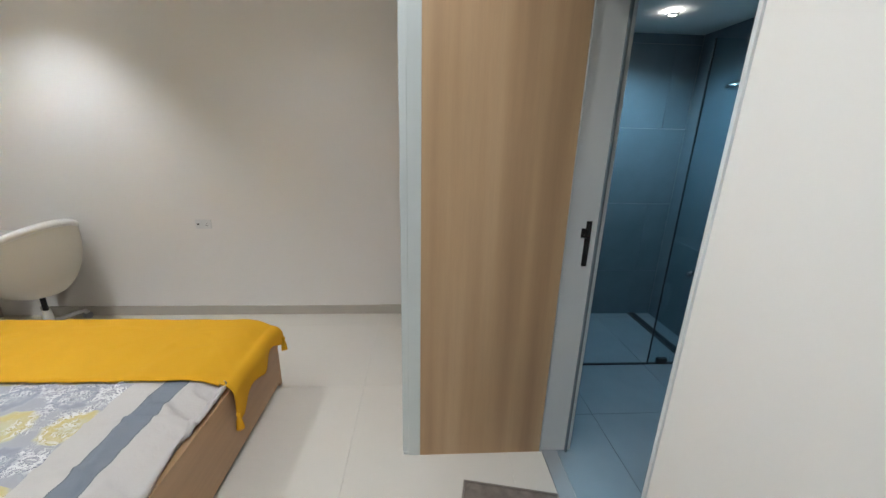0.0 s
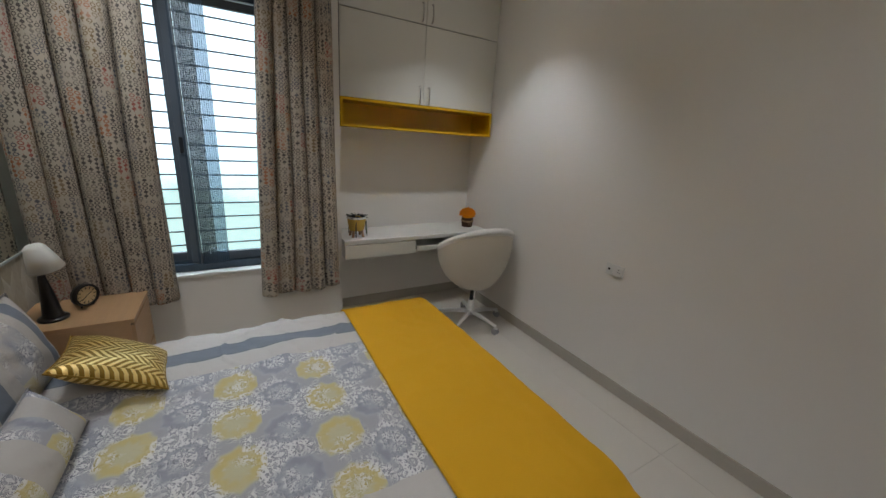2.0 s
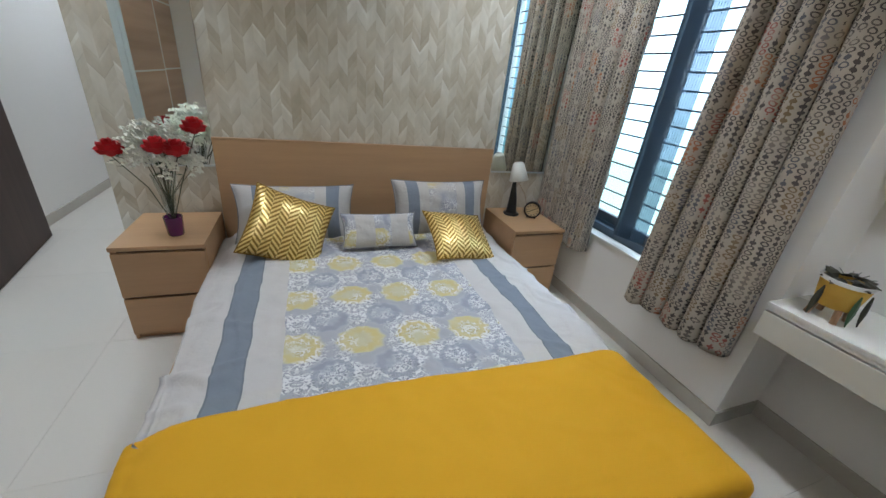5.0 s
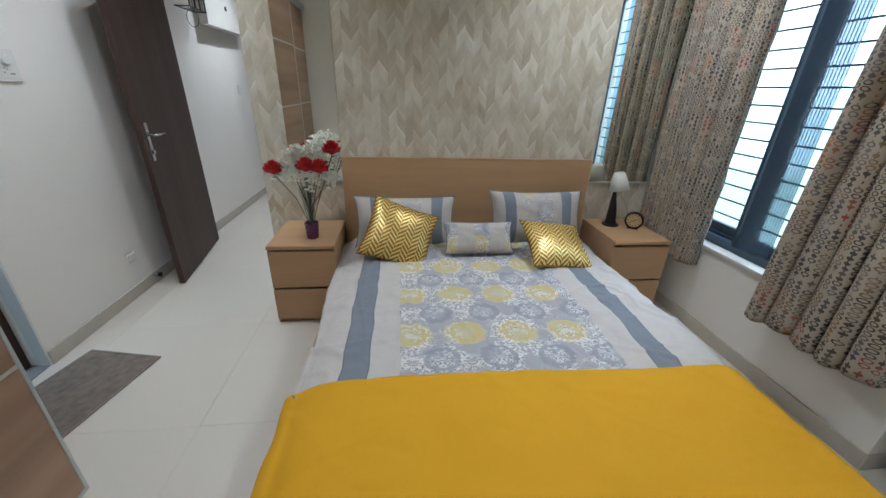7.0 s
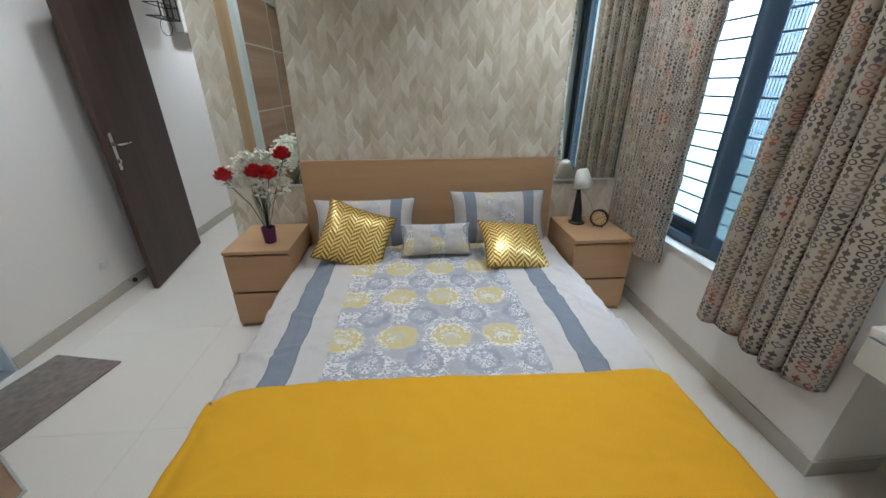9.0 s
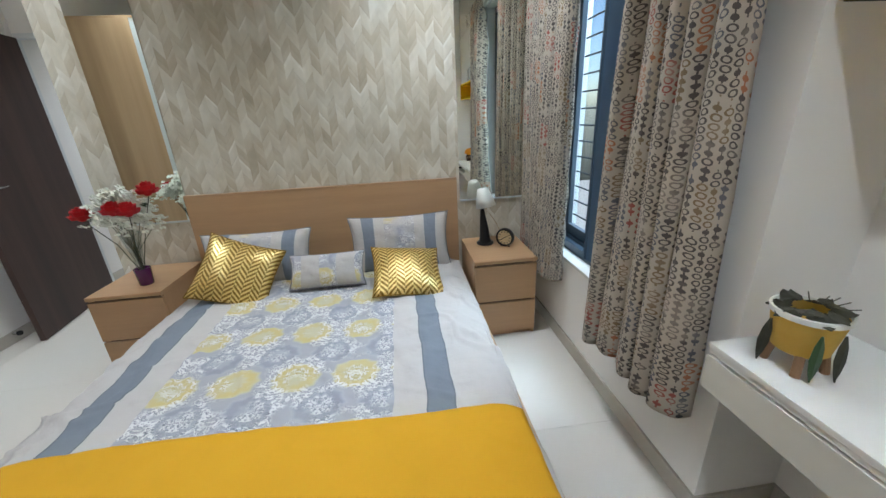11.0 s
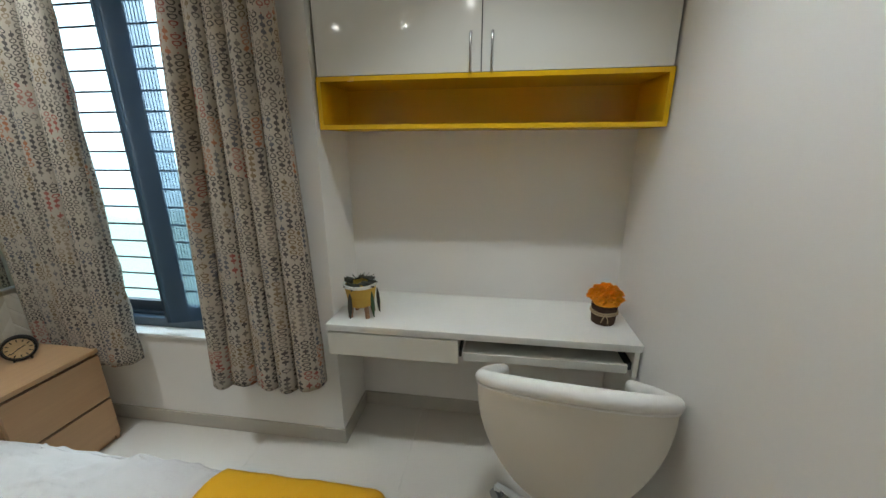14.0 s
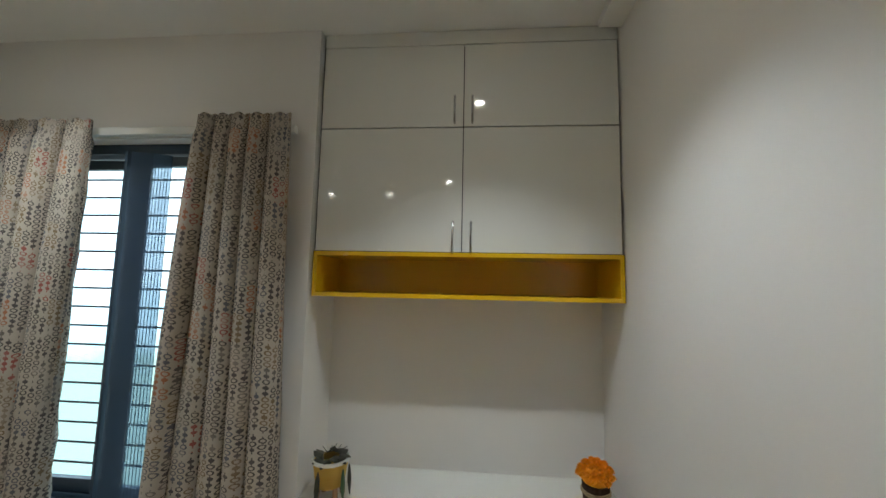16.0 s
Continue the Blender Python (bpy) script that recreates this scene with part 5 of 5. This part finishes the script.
structure("door_frame_entrance", [(1.475, 1.508, -1.14, -1.082, 0, 2.16), (0.53, 0.585, -1.14, -1.082, 0, 2.16), (0.585, 1.475, -1.14, -1.082, 2.125, 2.16)], "frame", "off-white painted entrance door frame", 0.002)
structure("wall_entrance", [(0.53, 1.51, -1.135, -1.085, 2.16, CEIL), (0.45, 0.53, -1.14, SY - 0.15, 0, CEIL), (1.475, 1.55, -1.08, -1.04, 0, CEIL)], "wall", "white painted wall over the entrance door")
stop = thing("door_stop", "small chrome door stop on the skirting", "door stop", (1.50, -0.16, 0.07))
bm = bmesh.new()
tube(bm, [(0, 0, 0), (-0.034, 0, 0)], 0.012, 12)
part("stop_pin", bm, "chrome", stop)
bm = bmesh.new()
tube(bm, [(-0.034, 0, 0), (-0.048, 0, 0)], 0.018, 12)
part("rubber_tip", bm, "dark", stop)

# ---- hall ----
bx = thing("meter_box", "white wall box with a small black knob in the hall", "cabinet", (1.51, -2.2, 1.93))
build("box_body", [(-0.075, -0.001, -0.42, 0.42, 0.02, 0.62)], "laminate", bx, "", 0.003)
build("knob", [(-0.085, -0.076, -0.05, -0.02, 0.20, 0.24)], "black", bx)
rack = thing("wire_basket", "black wire basket with upright rods on the hall wall", "basket", (1.49, -1.52, 2.03))
for z in (0.0, 0.10):
    bm = bmesh.new()
    tube(bm, [(0.015, -0.16, z), (-0.10, -0.16, z), (-0.10, 0.16, z), (0.015, 0.16, z), (0.015, -0.16, z)], 0.005, 6)
    part("hoop", bm, "black", rack)
for y in (-0.14, -0.05, 0.05, 0.14):
    bm = bmesh.new()
    tube(bm, [(-0.10, y, 0.0), (-0.10, y, 0.34)], 0.006, 6)
    part("rod", bm, "black", rack)
for i in range(6):
    y = -0.15 + 0.06 * i
    bm = bmesh.new()
    tube(bm, [(-0.10, y, 0.10), (-0.10, y, 0.0), (0.012, y, 0.0)], 0.003, 5)
    part("wire", bm, "black", rack)
bm = bmesh.new()
tube(bm, [(-0.04 + 0.05 * math.cos(a), 0.0, -0.07 + 0.07 * math.sin(a)) for a in [i * math.pi / 8 for i in range(17)]], 0.0025, 5)
part("wire_loop", bm, "black", rack)
plate("wall_switch", "small white switch on the hall wall", (1.51, -2.42, 1.36), -90, 0.08, 0.11, 1)
hd = thing("hall_door", "dark brown door edge at the end of the hall", "door", (1.47, -2.86, 0))
build("leaf", [(-0.04, 0.038, -0.70, 0.0, 0.005, 2.12)], "brown", hd, "", 0.002)

# ---- downlights ----
# Passage and hall fittings are added along with their lamps.
for x, y, z in DOWNLIGHTS:
    q = thing("downlight", "small round recessed downlight, switched on", "ceiling light", (x, y, z - (0.035 if y > 2.955 else 0)), group="downlights in the ceiling")
    bm = bmesh.new()
    lathe(bm, [(0.030, -0.002), (0.034, -0.010), (0.044, -0.008), (0.046, -0.0005), (0.030, -0.0005)], 24)
    part("trim_ring", bm, "plastic", q, smooth=True)
    bm = bmesh.new()
    lathe(bm, [(0, -0.012), (0.020, -0.011), (0.029, -0.0085), (0.029, -0.001), (0, -0.001)], 20)
    g = part("diffuser", bm, "led", q)
    g.visible_shadow = False
q = thing("downlight", "round recessed bathroom downlight, switched on", "ceiling light", (2.45, 2.55, 2.30), group="downlights in the ceiling")
bm = bmesh.new()
lathe(bm, [(0.022, -0.002), (0.025, -0.008), (0.034, -0.006), (0.036, -0.0005), (0.022, -0.0005)], 24)
part("trim_ring", bm, "plastic", q, smooth=True)
bm = bmesh.new()
lathe(bm, [(0, -0.0035), (0.021, -0.0035), (0.021, -0.001), (0, -0.001)], 20)
g = part("diffuser", bm, "led", q)
g.visible_shadow = False

# ---- bathroom things ----
gp = thing("shower_screen", "fixed clear glass shower screen with black clamps", "shower screen", (0, 2.235, 0))
g = build("glass_panel", [(2.535, 3.03, -0.005, 0.005, 0.0, 2.1)], "shower_glass", gp)
g.visible_shadow = False
build("edge_seal", [(2.529, 2.5345, -0.005, 0.005, 0.0, 2.1)], "black", gp)
build("clamp", [(2.60, 2.67, -0.014, 0.014, 0.0, 0.04)], "black", gp, "", 0.003)
build("floor_strip", [(EX + 0.152, 3.03, -0.008, 0.008, -0.006, 0.002)], "black", gp)
dn = thing("linear_drain", "long black floor drain channel in the shower", "drain", (2.86, 2.62, 0))
build("channel", [(-0.035, 0.035, -0.33, 0.42, -0.006, 0.0015)], "black", dn)
build("grate", [(-0.022, 0.022, -0.31, 0.40, 0.0016, 0.003)], "dark", dn)
shw = thing("rain_shower", "chrome overhead shower on a wall arm", "shower", (3.03, 2.46, 1.88))
bm = bmesh.new()
tube(bm, [(0.0, 0, 0.14), (-0.05, 0, 0.15), (-0.09, 0, 0.12), (-0.10, 0, 0.05)], 0.010, 10)
part("arm", bm, "chrome", shw, smooth=True)
bm = bmesh.new()
lathe(bm, [(0, 0.05), (0.02, 0.045), (0.08, 0.02), (0.085, 0.008), (0.08, 0.0), (0, 0.0)], 28, (-0.10, 0))
part("rose", bm, "chrome", shw, smooth=True)
mx_ = thing("shower_mixer", "chrome shower mixer with a lever on the tiled wall", "tap", (3.03, 2.50, 1.08))
bm = bmesh.new()
tube(bm, [(0.0, 0, 0), (-0.018, 0, 0)], 0.075, 28)
part("back_plate", bm, "chrome", mx_)
bm = bmesh.new()
tube(bm, [(-0.018, 0, 0), (-0.06, 0, 0)], 0.028, 18)
tube(bm, [(-0.05, 0, 0), (-0.065, 0.0, -0.09)], [0.010, 0.008], 10)
part("lever", bm, "chrome", mx_, smooth=False)
sp = thing("tub_spout", "short chrome spout under the mixer", "tap", (3.03, 2.50, 0.60))
bm = bmesh.new()
tube(bm, [(0, 0, 0), (-0.10, 0, 0), (-0.13, 0, -0.02)], 0.018, 12)
part("spout", bm, "chrome", sp, smooth=True)

wc = thing("wall_toilet", "white wall-hung toilet with a closed lid", "toilet", (3.03, 1.69, 0))
bm = bmesh.new()
prof = [(0.10, 0.12), (0.16, 0.2), (0.18, 0.40)]
ring_ = []
for r, z in prof:
    ring_.append([bm.verts.new((-0.30 - (0.14 + r * 1.25) * max(math.cos(a), -1) * (1 if math.cos(a) > 0 else 1.0) if math.cos(a) > 0 else -0.30 - 0.34 * math.cos(a) * 0.85, r * math.sin(a), z)) for a in [2 * math.pi * k / 32 for k in range(32)]])
for a_, b2 in zip(ring_, ring_[1:]):
    for k in range(32):
        bm.faces.new((a_[k], a_[(k + 1) % 32], b2[(k + 1) % 32], b2[k]))
bm.faces.new(ring_[0][::-1])
bm.faces.new(ring_[-1])
part("bowl", bm, "ceramic", wc, smooth=True)
bm = bmesh.new()
lid = [bm.verts.new((-0.30 - 0.38 * math.cos(a) if math.cos(a) > 0 else -0.30 - 0.26 * math.cos(a), 0.185 * math.sin(a), 0.404)) for a in [2 * math.pi * k / 36 for k in range(36)]]
top_ = [bm.verts.new((v.co.x * 0.99 - 0.004, v.co.y * 0.98, 0.432)) for v in lid]
for k in range(36):
    bm.faces.new((lid[k], lid[(k + 1) % 36], top_[(k + 1) % 36], top_[k]))
bm.faces.new(top_)
bm.faces.new(lid[::-1])
part("lid", bm, "ceramic", wc)
ld = thing("cistern_ledge", "tiled cistern ledge with a white top behind the toilet", "ledge", (3.03, 1.69, 0))
build("ledge_body", [(-0.12, 0.0, -0.5, 0.36, 0.0, 0.78)], "bath_tile", ld)
build("ledge_top", [(-0.13, 0.0, -0.5, 0.365, 0.781, 0.80)], "ceramic", ld, "", 0.003)
strike = thing("strike_plate", "dark steel strike plate let into the grey door lining", "strike plate", (1.595, 1.497, 1.11))
build("plate", [(-0.012, 0.012, -0.003, -0.0002, -0.10, 0.10)], "chrome", strike)
build("latch_hole", [(-0.007, 0.007, -0.0040, -0.0032, 0.035, 0.065), (-0.007, 0.007, -0.0040, -0.0032, -0.05, 0.01)], "dark", strike)
build("latch_lip", [(-0.032, -0.013, -0.008, -0.0032, 0.03, 0.07)], "chrome", strike)

# ---- tiles ----
_cache = {}


def slab(parent, nm, x0, x1, y0, y1, z0, z1, material, gap=0.0007):
    w = (round(x1 - x0, 4), round(y1 - y0, 4), round(z1 - z0, 4), material)
    if w not in _cache:
        b = bmesh.new()
        box(b, -w[0] / 2 + gap, w[0] / 2 - gap, -w[1] / 2 + (gap if w[1] > 0.05 else 0), w[1] / 2 - (gap if w[1] > 0.05 else 0), -w[2] / 2 + (gap if w[2] > 0.05 else 0), w[2] / 2 - (gap if w[2] > 0.05 else 0))
        me = bpy.data.meshes.new(nm)
        b.to_mesh(me)
        b.free()
        me.materials.append(M[material])
        _cache[w] = me
    ob = new(nm, _cache[w])
    ob.location = ((x0 + x1) / 2, (y0 + y1) / 2, (z0 + z1) / 2)
    ob.parent = parent
    return ob


def cuts(a, b, start, step):
    k = start + math.ceil((a - start) / step - 1e-6) * step
    out = [a]
    while k < b - 1e-6:
        if k > a + 1e-6:
            out.append(k)
        k += step
    return out + [b]


floor = tagged(new("floor"), "floor of large glossy cream tiles", kind="structure")
ux, uy = cuts(NX, EX, 0.53, 0.8), cuts(-3.4, NY, 1.24, 0.8)
for xa, xb in zip(ux, ux[1:]):
    for ya, yb in zip(uy, uy[1:]):
        slab(floor, "floor_tile", xa, xb, ya, yb, -0.008, 0.0, "tile")
for ya, yb in zip(uy, uy[1:]):
    if yb <= -0.98:
        slab(floor, "floor_tile", EX, 1.545, ya, yb, -0.008, 0.0, "tile")
bf = tagged(new("floor_bathroom"), "bathroom floor of grey stone tiles", kind="structure")
for xa, xb in zip(cuts(EX + 0.08, 3.04, 1.9, 0.6), cuts(EX + 0.08, 3.04, 1.9, 0.6)[1:]):
    for ya, yb in zip(cuts(0.4, 3.04, 1.75, 1.2), cuts(0.4, 3.04, 1.75, 1.2)[1:]):
        slab(bf, "floor_tile", xa, xb, ya, yb, -0.022, -0.006, "bath_floor", 0.0015)
bw = tagged(new("wall_tiling_bathroom"), "large slate blue bathroom wall tiles", kind="structure")
zs = [-0.02, 0.42, 1.03, 1.64, 2.25, 2.32]
for i, (za, zb) in enumerate(zip(zs, zs[1:])):
    cx = cuts(EX + 0.12, 3.03, 2.83 if i % 2 else 2.12, 1.2)
    for xa, xb in zip(cx, cx[1:]):
        slab(bw, "wall_tile", xa, xb, 3.03, 3.04, za, zb, "bath_tile", 0.0015)
    cy = cuts(0.4, 3.03, 2.3 if i % 2 else 1.7, 1.2)
    for ya, yb in zip(cy, cy[1:]):
        slab(bw, "wall_tile", 3.03, 3.04, ya, yb, za, zb, "bath_tile", 0.0)
        slab(bw, "wall_tile", EX + 0.12, EX + 0.13, max(ya, 1.486), yb, za, zb, "bath_tile", 0.0) if yb > 1.5 else None
